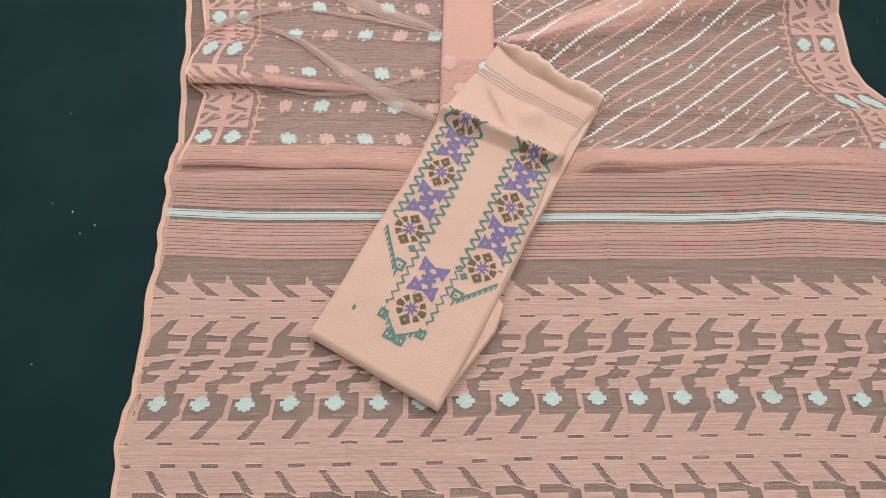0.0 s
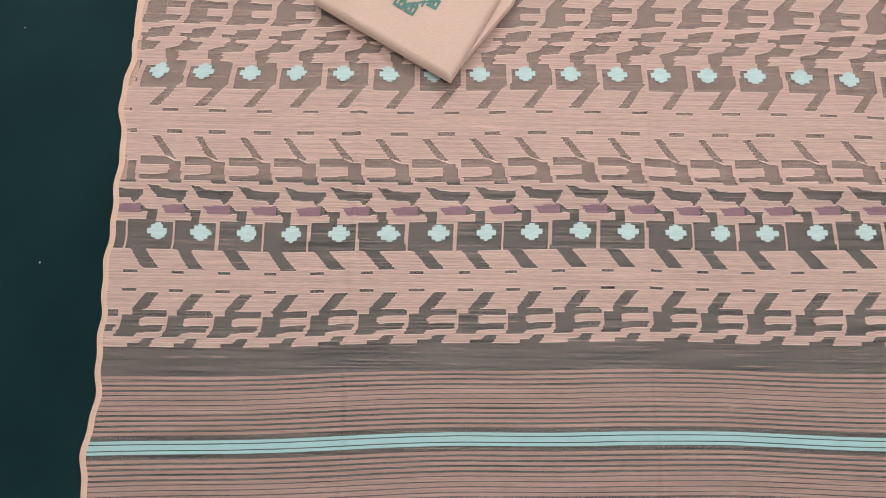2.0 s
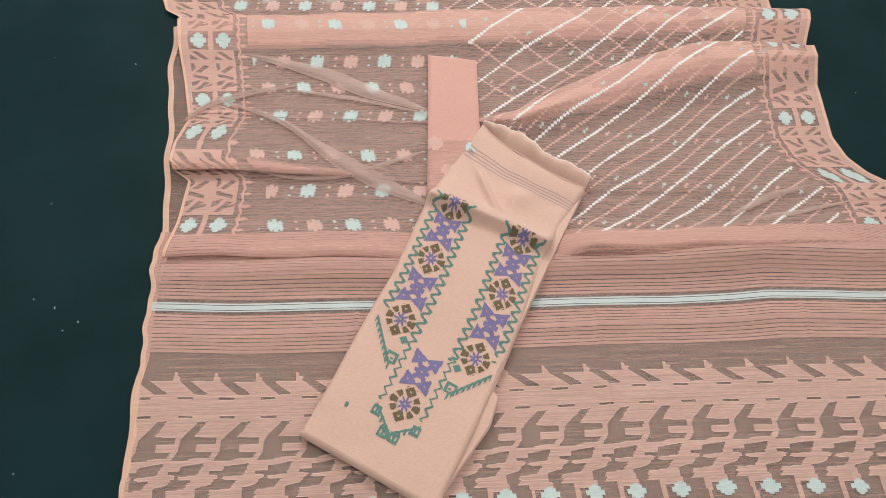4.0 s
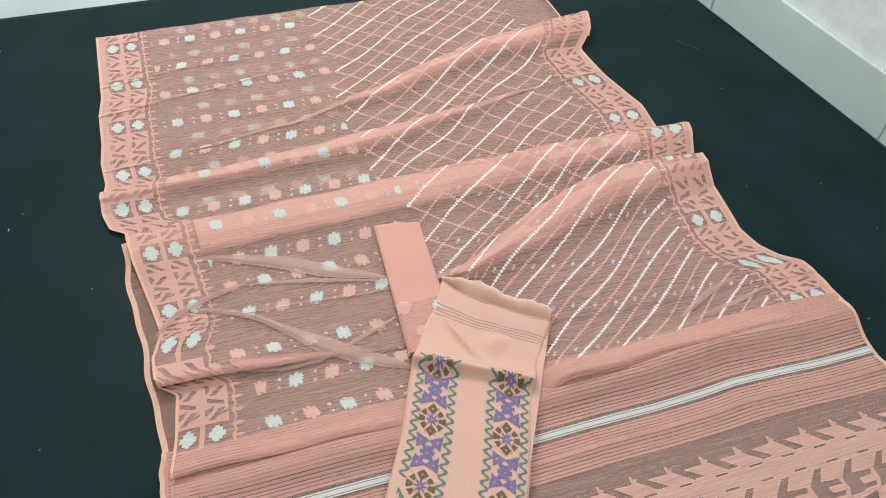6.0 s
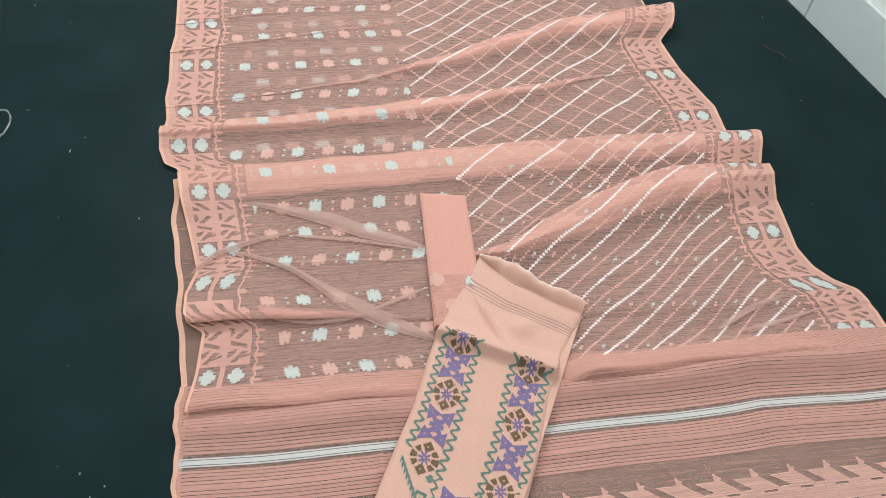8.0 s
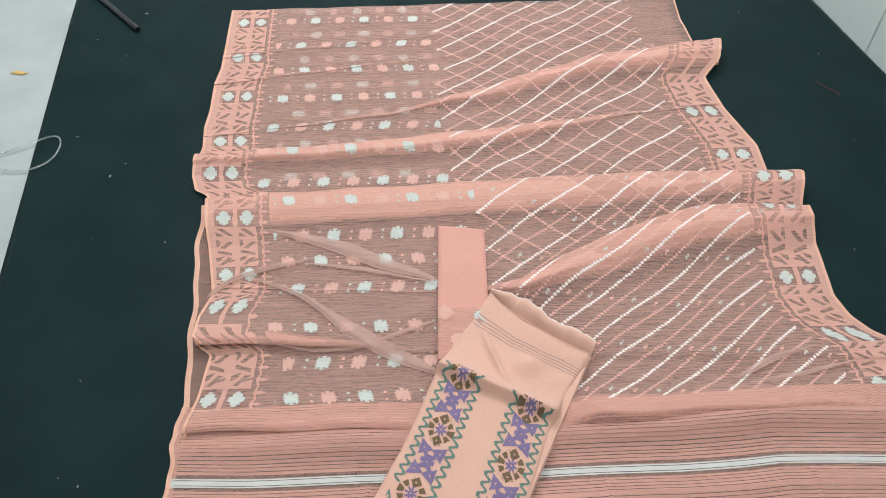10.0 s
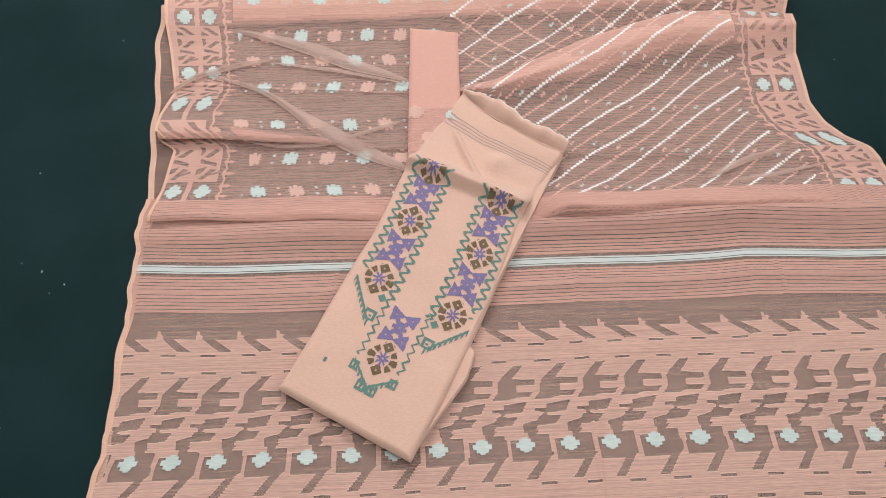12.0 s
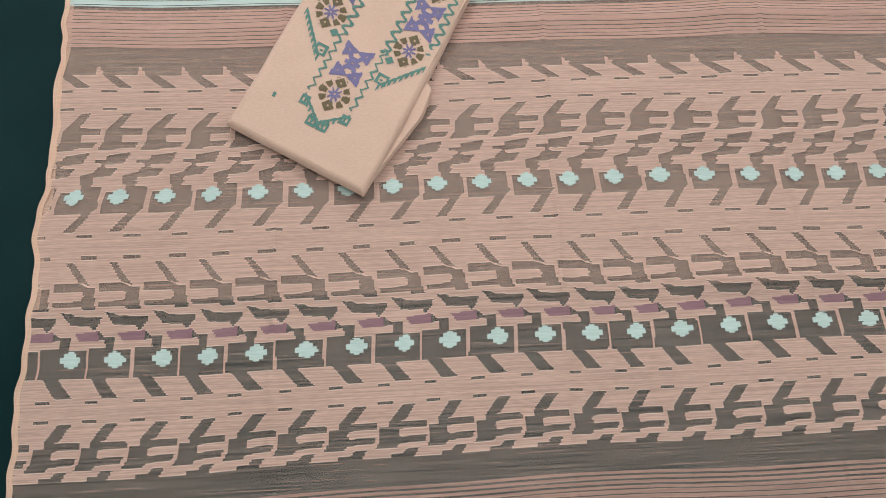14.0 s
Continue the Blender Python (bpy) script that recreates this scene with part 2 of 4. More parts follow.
skirting_tiles()
for nm, c in (("wall_west", [(-2.4, -2.6), (-2.2, -2.6), (-2.2, 3.4), (-2.4, 3.4)]), ("wall_north", [(-2.4, 3.4), (3.2, 3.4), (3.2, 3.6), (-2.4, 3.6)]),
              ("wall_south", [(-2.4, -2.8), (3.2, -2.8), (3.2, -2.6), (-2.4, -2.6)])):
    tagged(slab(nm, c, -0.006, 2.8, M_WALL), "plain white plastered wall", kind="structure")
tagged(slab("ceiling", [(-2.4, -2.8), (3.2, -2.8), (3.2, 3.6), (-2.4, 3.6)], 2.8, 2.95, M_WALL), "plain white ceiling", kind="structure")


def black_sheet():
    nx, ny = 150, 220
    u, v = np.meshgrid(np.linspace(0, 1, nx), np.linspace(0, 1, ny))
    y = -1.35 + v * 3.188
    x0 = -0.471 - (y - 0.976) * 0.102
    x1 = wall_line(y) - 0.004
    x = x0 + u * (x1 - x0)
    z = -0.0032 + 0.0010 * lumps(x, y, 9, 3) + 0.0005 * lumps(x, y, 34, 4)
    P = np.stack([x, y, z], 2)
    j, i = [a.reshape(-1) for a in np.meshgrid(np.arange(ny - 1), np.arange(nx - 1), indexing="ij")]
    ob = cells_mesh("black_sheet", P, (j, i), M_BLACK, None)
    tagged(ob, "dark green-black cloth sheet spread over the floor", "sheet")
    ob.modifiers.new("thickness", "SOLIDIFY").thickness = 0.0012
    return ob


black_sheet()

# ---- the saree ----
saree = tagged(new("saree"), "sheer peach organza saree with woven flowers, spread in folds", "saree")
CELL = 0.0025
PITCH = 0.0625
Q = 0.00025
R2Y = -0.214


def end_rows():
    """Openings of one repeat of the end panel, as polygons in quarter millimetres from the lower flower's centre."""
    rows = [
        [(-152, 63), (-12, 63), (-12, 50), (83, 50), (83, -95), (-152, -95)],
        [(-125, -90), (-50, -90), (38, -195), (-45, -195)],
        [(-142, -204), (-77, -204), (-77, -218), (-142, -218)],
        [(-147, -298), (-75, -298), (-75, -312), (-147, -312)],
        [(-22, -318), (46, -318), (-22, -405), (-97, -405)],
        [(-147, -435), (-97, -433), (-97, -405), (88, -410), (91, -443), (-47, -447), (-55, -465), (-47, -487), (88, -485), (73, -518), (-52, -523), (-67, -543), (-167, -543), (-147, -505)],
        [(-92, -575), (-37, -575), (-17, -550), (43, -550), (15, -600), (-92, -600)],
        [(-72, 240), (-17, 235), (8, 220), (158, 215), (153, 190), (120, 188), (108, 170), (-17, 175)],
        [(108, 190), (153, 190), (133, 165), (112, 145), (95, 165)],
        [(-107, 145), (-72, 115), (-12, 117), (-12, 50), (-60, 63), (-65, 100), (-107, 98)],
        [(-82, 490), (-42, 490), (58, 370), (-7, 390)],
        [(-132, 385), (-7, 387), (58, 360), (93, 360), (98, 305), (116, 253), (43, 250), (33, 267), (-117, 267), (-127, 290), (18, 295), (28, 320), (18, 340), (-132, 343)],
        [(-4, 507), (90, 507), (90, 524), (-4, 524)],
        [(-4, 622), (83, 622), (83, 638), (-4, 638)],
        [(-82, 650), (-22, 650), (60, 765), (3, 755)],
        [(-144, 875), (-40, 875), (-40, 935), (30, 935), (5, 905), (75, 905), (80, 780), (60, 762), (3, 753), (-144, 753)],
    ]
    upper = [
        [(555, 645), (630, 630), (650, 605), (755, 612), (722, 648), (630, 655), (615, 680), (560, 690)],
        [(400, 570), (460, 570), (465, 550), (590, 535), (560, 590), (465, 595), (455, 612), (440, 605), (445, 590), (400, 585)],
        [(455, 410), (530, 345), (580, 342), (515, 415), (635, 420), (632, 450), (535, 452), (535, 480), (545, 487), (625, 487), (605, 512), (510, 515), (495, 525), (405, 525), (440, 480), (440, 430)],
        [(415, 317), (495, 317), (495, 330), (415, 330)],
        [(400, 228), (480, 228), (480, 241), (400, 241)],
        [(405, 150), (470, 150), (570, 213), (500, 218)],
    ]
    rows += [[((x - 560) * 1.126 - 52, 837 + (750 - y) * 1.28) for x, y in p] for p in upper]
    return rows


SPIKE = [((x - 560) * 1.126 - 52, 837 + (750 - y) * 1.28) for x, y in ((365, 105), (382, 110), (385, 125), (405, 130), (395, 152), (365, 152))]
BUD = ("....###....", "..#######..", "..#######..", "###########", "###########", "###########", "..#######..", "..#######..", "....###....")


def art_mask(art, dx, dy):
    """Where the offsets dx, dy (in cells from the centre) fall on the filled cells of a drawing."""
    a = np.array([[ch == "#" for ch in line] for line in art])
    i = np.floor(dx + a.shape[1] / 2).astype(int)
    j = np.floor(-dy + a.shape[0] / 2).astype(int)
    ok = (i >= 0) & (i < a.shape[1]) & (j >= 0) & (j < a.shape[0])
    return ok & a[np.clip(j, 0, a.shape[0] - 1), np.clip(i, 0, a.shape[1] - 1)]


# where the flowers of the two rows really lie over the width, and how far each row drifts along the cloth
UPPER_X = (0.001, 0.059, 0.123, 0.183, 0.246, 0.308, 0.370, 0.432, 0.495, 0.556, 0.622, 0.682, 0.747, 0.813, 0.877, 0.945, 1.009, 1.071, 1.133, 1.196, 1.258)
LOWER_X = (0.019, 0.073, 0.134, 0.191, 0.252, 0.315, 0.378, 0.441, 0.500, 0.563, 0.624, 0.688, 0.746, 0.807, 0.874, 0.940, 1.003, 1.066, 1.128, 1.191, 1.253)
DRIFT = (
    (0.312, (-0.02, 0.09, 0.30, 0.79, 0.90, 0.96, 1.03, 1.13, 1.25), (0.004, 0.000, -0.002, -0.002, 0.002, 0.006, 0.003, -0.001, 0.0)),
    (-0.003, (0.0, 0.12, 0.25, 0.43, 0.62, 0.80, 0.94, 1.01, 1.25), (0.002, -0.001, 0.003, 0.003, 0.009, 0.008, 0.006, 0.004, 0.003)),
    (-0.214, (0.02, 0.19, 0.38, 0.56, 0.75, 0.94, 1.25), (-0.010, -0.015, -0.008, -0.005, -0.004, -0.002, 0.0)),
    (-0.484, (-0.03, 0.24, 0.41, 0.60, 0.745, 0.93, 1.25), (-0.013, -0.004, 0.002, 0.005, 0.004, 0.000, -0.004)),
)


def drift(x, y):
    """How far a thread strays along the cloth."""
    ys = [row[0] for row in DRIFT]
    d = [np.interp(x, row[1], row[2]) for row in DRIFT]
    out = d[0]
    for k in range(len(ys) - 1):
        w = smooth01(ys[k] - y, 0, ys[k] - ys[k + 1])
        out = out * (1 - w) + d[k + 1] * w
    return out


STRIPE = 0.0061


def striped(along, share):
    return (along / STRIPE) % 1.0 < share


SHEERC, DENSEC, WHITEC, MAUVEC, SELVC, PINKC, AQUAC, BORDC, MIDC, GATHC, EDGEC, LOOSEC, CLOSEC = range(13)


def end_panel():
    x0, x1, y0, y1 = -0.042, 1.258, -0.95, 0.455
    fine = CELL / 2
    nx, ny = round((x1 - x0) / CELL), round((y1 - y0) / fine)
    cx, cy = np.meshgrid(x0 + (np.arange(nx) + 0.5) * CELL, y0 + (np.arange(ny) + 0.5) * fine)
    py = cy
    wob = 0.0012 * np.sin(cx * 23) * np.sin(cy * 31)
    b = (py - R2Y) / Q
    xu, xl = [np.interp(cx + wob, at, np.arange(len(at)) * PITCH) for at in (UPPER_X, LOWER_X)]
    xl = np.where(cx < LOWER_X[0], cx - LOWER_X[0], xl)
    xu = np.where(cx < UPPER_X[0], cx - UPPER_X[0], xu)
    a = ((np.where(b < 570, xl, xu - 0.016) / PITCH + 0.68) % 1.0 - 0.68) * PITCH / Q
    code = np.full(cx.shape, SHEERC)
    code[(b > -595) & (b < 1605)] = DENSEC
    for poly in end_rows():
        for sh in (-250, 0, 250):
            code[inside(a + sh, b, poly)] = SHEERC
    for sh in (-250, 0, 250):
        code[inside(a + sh, b, SPIKE)] = DENSEC
        code[inside(a + sh, b, [(-247, 135), (-107, 145), (-107, 98), (-220, 98)])] = MAUVEC
    for lo, hi, share in ((0.234, 0.299, 0.82), (0.326, 0.46, 0.80), (-0.470, -0.397, 0.70), (-0.93, -0.499, 0.70)):
        code[(py > lo) & (py < hi) & striped(py - lo, share)] = MIDC
    for mid in (0.3125, -0.4845):
        d = py - mid
        code[(np.abs(d) < 0.0083)] = SHEERC
        code[(np.abs(d) < 0.0034) | ((np.abs(d) > 0.0046) & (np.abs(d) < 0.0080))] = AQUAC
    for yr, off in ((-0.003, xu / PITCH), (R2Y, xl / PITCH)):
        code[art_mask(BUD, (off - np.floor(off + 0.5)) * PITCH / CELL, (cy - yr) / CELL)] = WHITEC
    # pale turned threads along the upper and lower rims of the openings
    open_cell = code == SHEERC
    rim = np.zeros(code.shape, bool)
    rim[1:] |= open_cell[:-1]
    rim[:-1] |= open_cell[1:]
    code[rim & (code == DENSEC) & (b > -600) & (b < 1700)] = EDGEC
    code[:, :3] = SELVC
    code[:, 3:8][code[:, 3:8] == WHITEC] = SHEERC
    code[:, -3:] = SELVC
    keep = cy < 0.452
    gx, gy = np.meshgrid(x0 + np.arange(nx + 1) * CELL, y0 + np.arange(ny + 1) * fine)
    edge = 0.0024 * np.sin(gy * 29) + 0.0018 * np.sin(gy * 57 + 1) + 0.0012 * np.sin(gy * 131) + 0.006 * smooth01(gy, 0.02, 0.1) * (1 - smooth01(gy, 0.17, 0.24))
    X = gx + edge * (1 - smooth01(gx, -0.05, 0.25)) + 0.0015 * np.sin(gy * 40 + gx * 5)
    Z = 0.0030 + 0.0016 * lumps(gx, gy * 1.6, 11, 7) + 0.0006 * lumps(gx * 0.5, gy * 2, 45, 8)
    # soft rolls across the cloth
    for yc, w, h, xa, xb, sl in ((0.385, 0.030, 0.020, 0.55, 0.95, 0.03), (0.375, 0.026, 0.012, -0.10, 0.20, 0.0), (0.268, 0.014, 0.006, -0.1, 0.9, 0.01),
                                 (-0.145, 0.022, 0.006, 0.5, 0.9, -0.02), (0.05, 0.02, 0.004, 0.6, 1.0, 0.03)):
        Z += h * np.exp(-((gy - yc - sl * (gx - 0.6)) / w) ** 2) * (0.35 + 0.65 * smooth01(gx, xa, xb))
    # pressed creases from folding
    for xc in (0.275, 0.66, 1.0):
        Z += 0.0035 * np.exp(-(np.abs(gx - xc - 0.01 * np.sin(gy * 3)) / 0.004)) * (gy < 0.3)
    Z = np.maximum(Z, 0.0027)
    Y = gy + drift(gx, gy) + 0.0012 * np.sin(gx * 17 + gy * 9)
    P = np.stack([X, Y, Z], 2)
    panel = cells_mesh("end_panel", P[::2], np.nonzero(keep[::2]), M_SHEER, saree, "sheer peach end panel with rows of geometric openings")
    cells_mesh("dense_weave", P, np.nonzero(keep & (code == DENSEC)), M_DENSE, panel, "dense peach weave", lift=0.0004)
    for lo, hi, mat in ((0.2, 0.31, M_MID), (0.31, 0.5, M_MID), (-0.48, -0.3, M_LOW), (-0.95, -0.48, M_LOW)):
        band = keep & (cy > lo) & (cy < hi) & (code == MIDC)
        tagged(cells_mesh("striped_band", P, np.nonzero(band), mat, panel, "half-dense peach stripes with thin open lines between", lift=0.0003), kind="stuff")
    tagged(cells_mesh("opening_rim", P, np.nonzero(keep & (code == EDGEC)), M_EDGE, panel, "pale threads rimming the openings", lift=0.0005), kind="stuff")
    for part_cells in (code[:, :nx // 2], None):
        half = np.zeros(code.shape, bool)
        half[:, :nx // 2] = part_cells is not None
        half[:, nx // 2:] = part_cells is None
        cells_mesh("selvage", P, np.nonzero(keep & half & (code == SELVC)), M_SELVAGE, panel, "pale peach selvage", lift=0.0005)
    for g in pieces(keep & (code == AQUAC)):
        upper = cy[g[0][0], 0] > 0
        cells_mesh("white_stripe", P, g, M_CHALK if upper else M_AQUA, panel, "white woven stripe" if upper else "pale aqua stripe", lift=0.0005)
    for g in pieces(keep & (code == MAUVEC)):
        cells_mesh("mauve_patch", P, g, M_MAUVE, panel, lift=0.0004)
    for g in pieces(keep & (code == WHITEC)):
        cells_mesh("woven_flower", P, g, M_WHITE, panel, lift=0.0007)


end_panel()

DOT = ("....###....", ".##.###.##.", ".#########.", "###########", ".#########.", "###########", ".#########.", "###########", ".#########.", ".##.###.##.", "....###....")
LEAD = 0.055


def knots(table, y):
    xs, ys = zip(*table)
    return np.interp(y, xs, ys)


LEFT_EDGE = ((0.38, -0.030), (0.43, -0.021), (0.50, -0.012), (0.56, -0.006), (0.585, -0.036), (0.65, -0.041), (0.70, -0.022), (0.78, -0.038), (0.88, -0.060), (0.97, -0.072), (0.985, -0.100), (1.03, -0.114),
             (1.07, -0.113), (1.12, -0.104), (1.19, -0.112), (1.25, -0.108), (1.36, -0.111), (1.42, -0.104), (1.52, -0.106), (1.70, -0.110))
RIGHT_EDGE = ((0.38, 1.262), (0.48, 1.264), (0.535, 1.250), (0.565, 1.210), (0.60, 1.185), (0.65, 1.171), (0.75, 1.179), (0.81, 1.184), (0.87, 1.184), (0.93, 1.203), (0.968, 1.212), (0.988, 1.149), (1.08, 1.151), (1.21, 1.114),
              (1.33, 1.097), (1.376, 1.140), (1.446, 1.159), (1.464, 1.106), (1.59, 1.097), (1.70, 1.104))
# folds: crest line over the width (u 0..1), overlap and height along it; a near fold rolls over towards the end panel
FOLDS = (
    dict(near=True, crest=((0, 0.402), (0.3, 0.396), (0.5, 0.388), (0.8, 0.398), (1, 0.40)), lap=((0, 0.030), (0.35, 0.030), (0.5, 0.046), (0.8, 0.040), (1, 0.016)), high=((0, 0.015), (0.28, 0.014), (0.315, 0.004), (0.49, 0.004), (0.54, 0.034), (0.75, 0.030), (1, 0.010))),
    dict(near=True, crest=((0, 0.575), (0.12, 0.57), (0.25, 0.555), (0.5, 0.53), (1, 0.50)), lap=((0, 0.036), (0.12, 0.028), (0.24, 0.008), (0.3, 0.0), (1, 0.0)), high=((0, 0.026), (0.14, 0.018), (0.3, 0.008), (1, 0.004))),
    dict(near=False, crest=((0, 0.72), (0.42, 0.69), (0.50, 0.70), (0.64, 0.795), (0.82, 0.87), (1, 0.865)), lap=((0, 0.0), (0.42, 0.0), (0.50, 0.035), (0.64, 0.085), (0.85, 0.09), (1, 0.05)), high=((0, 0.004), (0.42, 0.006), (0.50, 0.030), (0.8, 0.040), (1, 0.034))),
    dict(near=False, crest=((0, 0.950), (0.4, 0.970), (0.8, 0.985), (1, 0.978)), lap=((0, 0.085), (0.6, 0.09), (1, 0.055)), high=((0, 0.018), (0.5, 0.024), (1, 0.026))),
    dict(near=False, crest=((0, 1.085), (0.3, 1.11), (0.45, 1.13), (0.8, 1.20), (1, 1.235)), lap=((0, 0.03), (0.45, 0.05), (0.7, 0.025), (0.86, 0.0), (1, 0.0)), high=((0, 0.018), (0.45, 0.024), (0.8, 0.010), (1, 0.005))),
    dict(near=False, crest=((0, 1.165), (0.35, 1.225), (0.55, 1.30), (0.75, 1.40), (1, 1.455)), lap=((0, 0.0), (0.4, 0.010), (0.6, 0.050), (1, 0.085)), high=((0, 0.004), (0.4, 0.010), (0.6, 0.024), (1, 0.038))),
    dict(near=False, crest=((0, 1.36), (0.5, 1.46), (1, 1.56)), lap=((0, 0.010), (0.4, 0.004), (0.5, 0.0), (1, 0.0)), high=((0, 0.006), (1, 0.004))),
    dict(near=False, crest=((0, 1.47), (0.5, 1.555), (1, 1.64)), lap=((0, 0.010), (0.4, 0.004), (0.5, 0.0), (1, 0.0)), high=((0, 0.005), (1, 0.003))),
)


def body_surface(nu, nv):
    """Points of the gathered body, and the length of cloth from its lower edge at each of them."""
    P = np.zeros((nv + 1, nu + 1, 3))
    V = np.zeros((nv + 1, nu + 1))
    for i in range(nu + 1):
        u = i / nu
        start, end = 0.362, 1.676 + 0.018 * u
        py, pz = [start], [0.007]
        for f in FOLDS:
            yc, lap, h = knots(f["crest"], u), knots(f["lap"], u), knots(f["high"], u)
            # c: how far the inner layers of the fold have opened
            c = min(1.0, lap / 0.02)
            if f["near"]:
                py += [yc - 0.012, yc + 0.45 * lap, yc + lap, yc + lap - 0.004 * c, yc + 0.5 * lap, yc + 0.006 * c, yc + 0.008 * c, yc + 0.5 * lap, yc + lap - 0.006 * c, yc + lap - 0.008 * c, yc + 0.4 * lap, yc + 0.002 * c, yc - 0.004 * c, yc + 0.006 * c, yc + 0.55 * lap + 0.01, yc + lap + 0.04]
                inner = [0.0, 0.0, 0.0, 0.0, 0.08, 0.12, 0.2, 0.2, 0.24, 0.3, 0.36, 0.42]
                pz += [0.007 + c * q * h for q in inner] + [0.008 + 0.65 * h * c, 0.008 + (0.5 + 0.5 * c) * h, 0.008 + (0.4 + 0.4 * c) * h, 0.008]
            else:
                span = max(0.03, 0.55 * lap + 0.02)
                py += [yc - lap - span * 0.7, yc - lap, yc - 0.5 * lap - 0.01, yc - 0.006, yc, yc - 0.005 * c, yc - 0.5 * lap, yc - lap, yc - lap + 0.004 * c, yc - 0.4 * lap, yc - 0.006 * c, yc - 0.5 * lap, yc - lap + 0.006 * c, yc - lap + 0.010 * c, yc - 0.45 * lap + 0.012, yc + 0.03]
                inner = [0.55, 0.42, 0.36, 0.28, 0.28, 0.24, 0.18, 0.14, 0.06, 0.0]
                pz += [0.007, 0.007 + 0.55 * h * c, 0.006 + (0.5 + 0.5 * c) * h, 0.006 + (0.5 + 0.5 * c) * h, 0.005 + (0.4 + 0.4 * c) * h] + [0.005 + c * q * h for q in inner] + [0.006]
        py.append(end)
        pz.append(0.006)
        py, pz = np.array(py), np.array(pz)
        s = np.concatenate([[0], np.cumsum(np.hypot(np.diff(py), np.diff(pz)))])
        w = np.linspace(0, s[-1], nv + 1)
        P[:, i, 1], P[:, i, 2], V[:, i] = np.interp(w, s, py), np.interp(w, s, pz), w
    # relax the corners of the profile along and across the cloth
    for _ in range(5):
        P[1:-1, :, 1:] = 0.5 * P[1:-1, :, 1:] + 0.25 * (P[:-2, :, 1:] + P[2:, :, 1:])
    for _ in range(6):
        P[:, 1:-1, 1:] = 0.5 * P[:, 1:-1, 1:] + 0.25 * (P[:, :-2, 1:] + P[:, 2:, 1:])
    u = np.linspace(0, 1, nu + 1)[None, :]
    xl, xr = knots(LEFT_EDGE, P[:, :, 1]), knots(RIGHT_EDGE, P[:, :, 1])
    k = np.hanning(13)[:, None] / np.hanning(13).sum()
    pad = lambda a: np.pad(a, ((6, 6), (0, 0)), mode="edge")
    soft = lambda a: sum(pad(a)[d:d + a.shape[0]] * k[d] for d in range(13))
    P[:, :, 0] = soft(xl) * (1 - u) + soft(xr) * u
    P[:, :, 2] += 0.0018 * lumps(P[:, :, 0], P[:, :, 1] * 2, 14, 11) + 0.0008 * lumps(P[:, :, 0], P[:, :, 1] * 1.4, 48, 12)
    P[:, :, 2] = np.maximum(P[:, :, 2], 0.0062 + 0.0 * P[:, :, 1])
    P[:, :, 1] += 0.002 * np.sin(P[:, :, 0] * 31)
    return P, V


def border_code(bx, w):
    """One border, bx from the selvage inwards, w along the cloth, in millimetres."""
    y = (w % 1.0) * 156.0
    code = np.full(bx.shape, BORDC)
    for c in (3, 49):
        code[(bx > 17 + c) & (bx < 54 + c) & (y > 28) & (y < 74)] = SHEERC
        for poly in ([(20, 24), (32, 24), (52, 6), (44, 4)], [(18, 4), (34, 4), (18, 16)], [(22, 80), (31, 80), (50, 100), (40, 102)], [(17, 90), (26, 94), (34, 108), (17, 101)],
                     [(20, 116), (48, 107), (48, 115), (20, 125)], [(24, 130), (34, 128), (51, 145), (43, 148)], [(18, 132), (26, 140), (24, 152), (17, 152)], [(38, 86), (54, 92), (54, 97), (44, 93)]):
            code[inside(bx - c, y, poly)] = SHEERC
    line = 109 + 5 * np.abs(((y / 26.0) % 1) * 2 - 1)
    code[(bx > 103) & (bx < line)] = SHEERC
    off = np.abs((y % 26) - 13)
    spike = (off < (130 - bx) * 0.45) & (((bx / 5).astype(int) % 2 == 0) | (off < 3))
    code[(bx > line + 4) & ~spike] = SHEERC
    code[bx < 7] = SELVC
    return code


# where the rows of flowers, the pairs in the borders and the slanting lines lie along the gathered cloth
# the white slanting lines, by the height at which each would cross x = 0
LINE_SLOPE = 0.76
LINE_AT = (-0.46, -0.385, -0.312, -0.24, -0.168, -0.10, -0.03, 0.04, 0.116, 0.18, 0.245, 0.31, 0.405, 0.505, 0.607, 0.685, 0.76, 0.865, 0.96, 1.045, 1.14, 1.23, 1.32, 1.41)
ROW_AT = ((0.30, -2.2), (0.437, -0.35), (0.462, 0), (0.534, 1), (0.61, 2), (0.705, 3), (0.775, 4), (0.84, 5), (0.925, 6), (1.0, 7), (1.085, 8), (1.183, 9), (1.29, 10), (1.40, 11), (1.506, 12), (1.616, 13), (1.72, 14))
ROW_SHIFT = (0.017, 0.073, 0.040, 0.012, 0.050, 0.080, 0.105, 0.050, 0.100, 0.047, 0.067, 0.103, 0.086, 0.126, 0.060)
LEFT_PAIRS = ((0.30, -1.1), (0.464, 0), (0.575, 0.72), (0.668, 1), (0.745, 2), (0.885, 3), (1.032, 4), (1.14, 5), (1.303, 6), (1.459, 7), (1.615, 8), (1.77, 9))
RIGHT_PAIRS = ((0.30, -1.2), (0.448, 0), (0.556, 1), (0.695, 2), (0.865, 3), (0.955, 4), (1.050, 5), (1.202, 6), (1.36, 7), (1.46, 8), (1.62, 9))


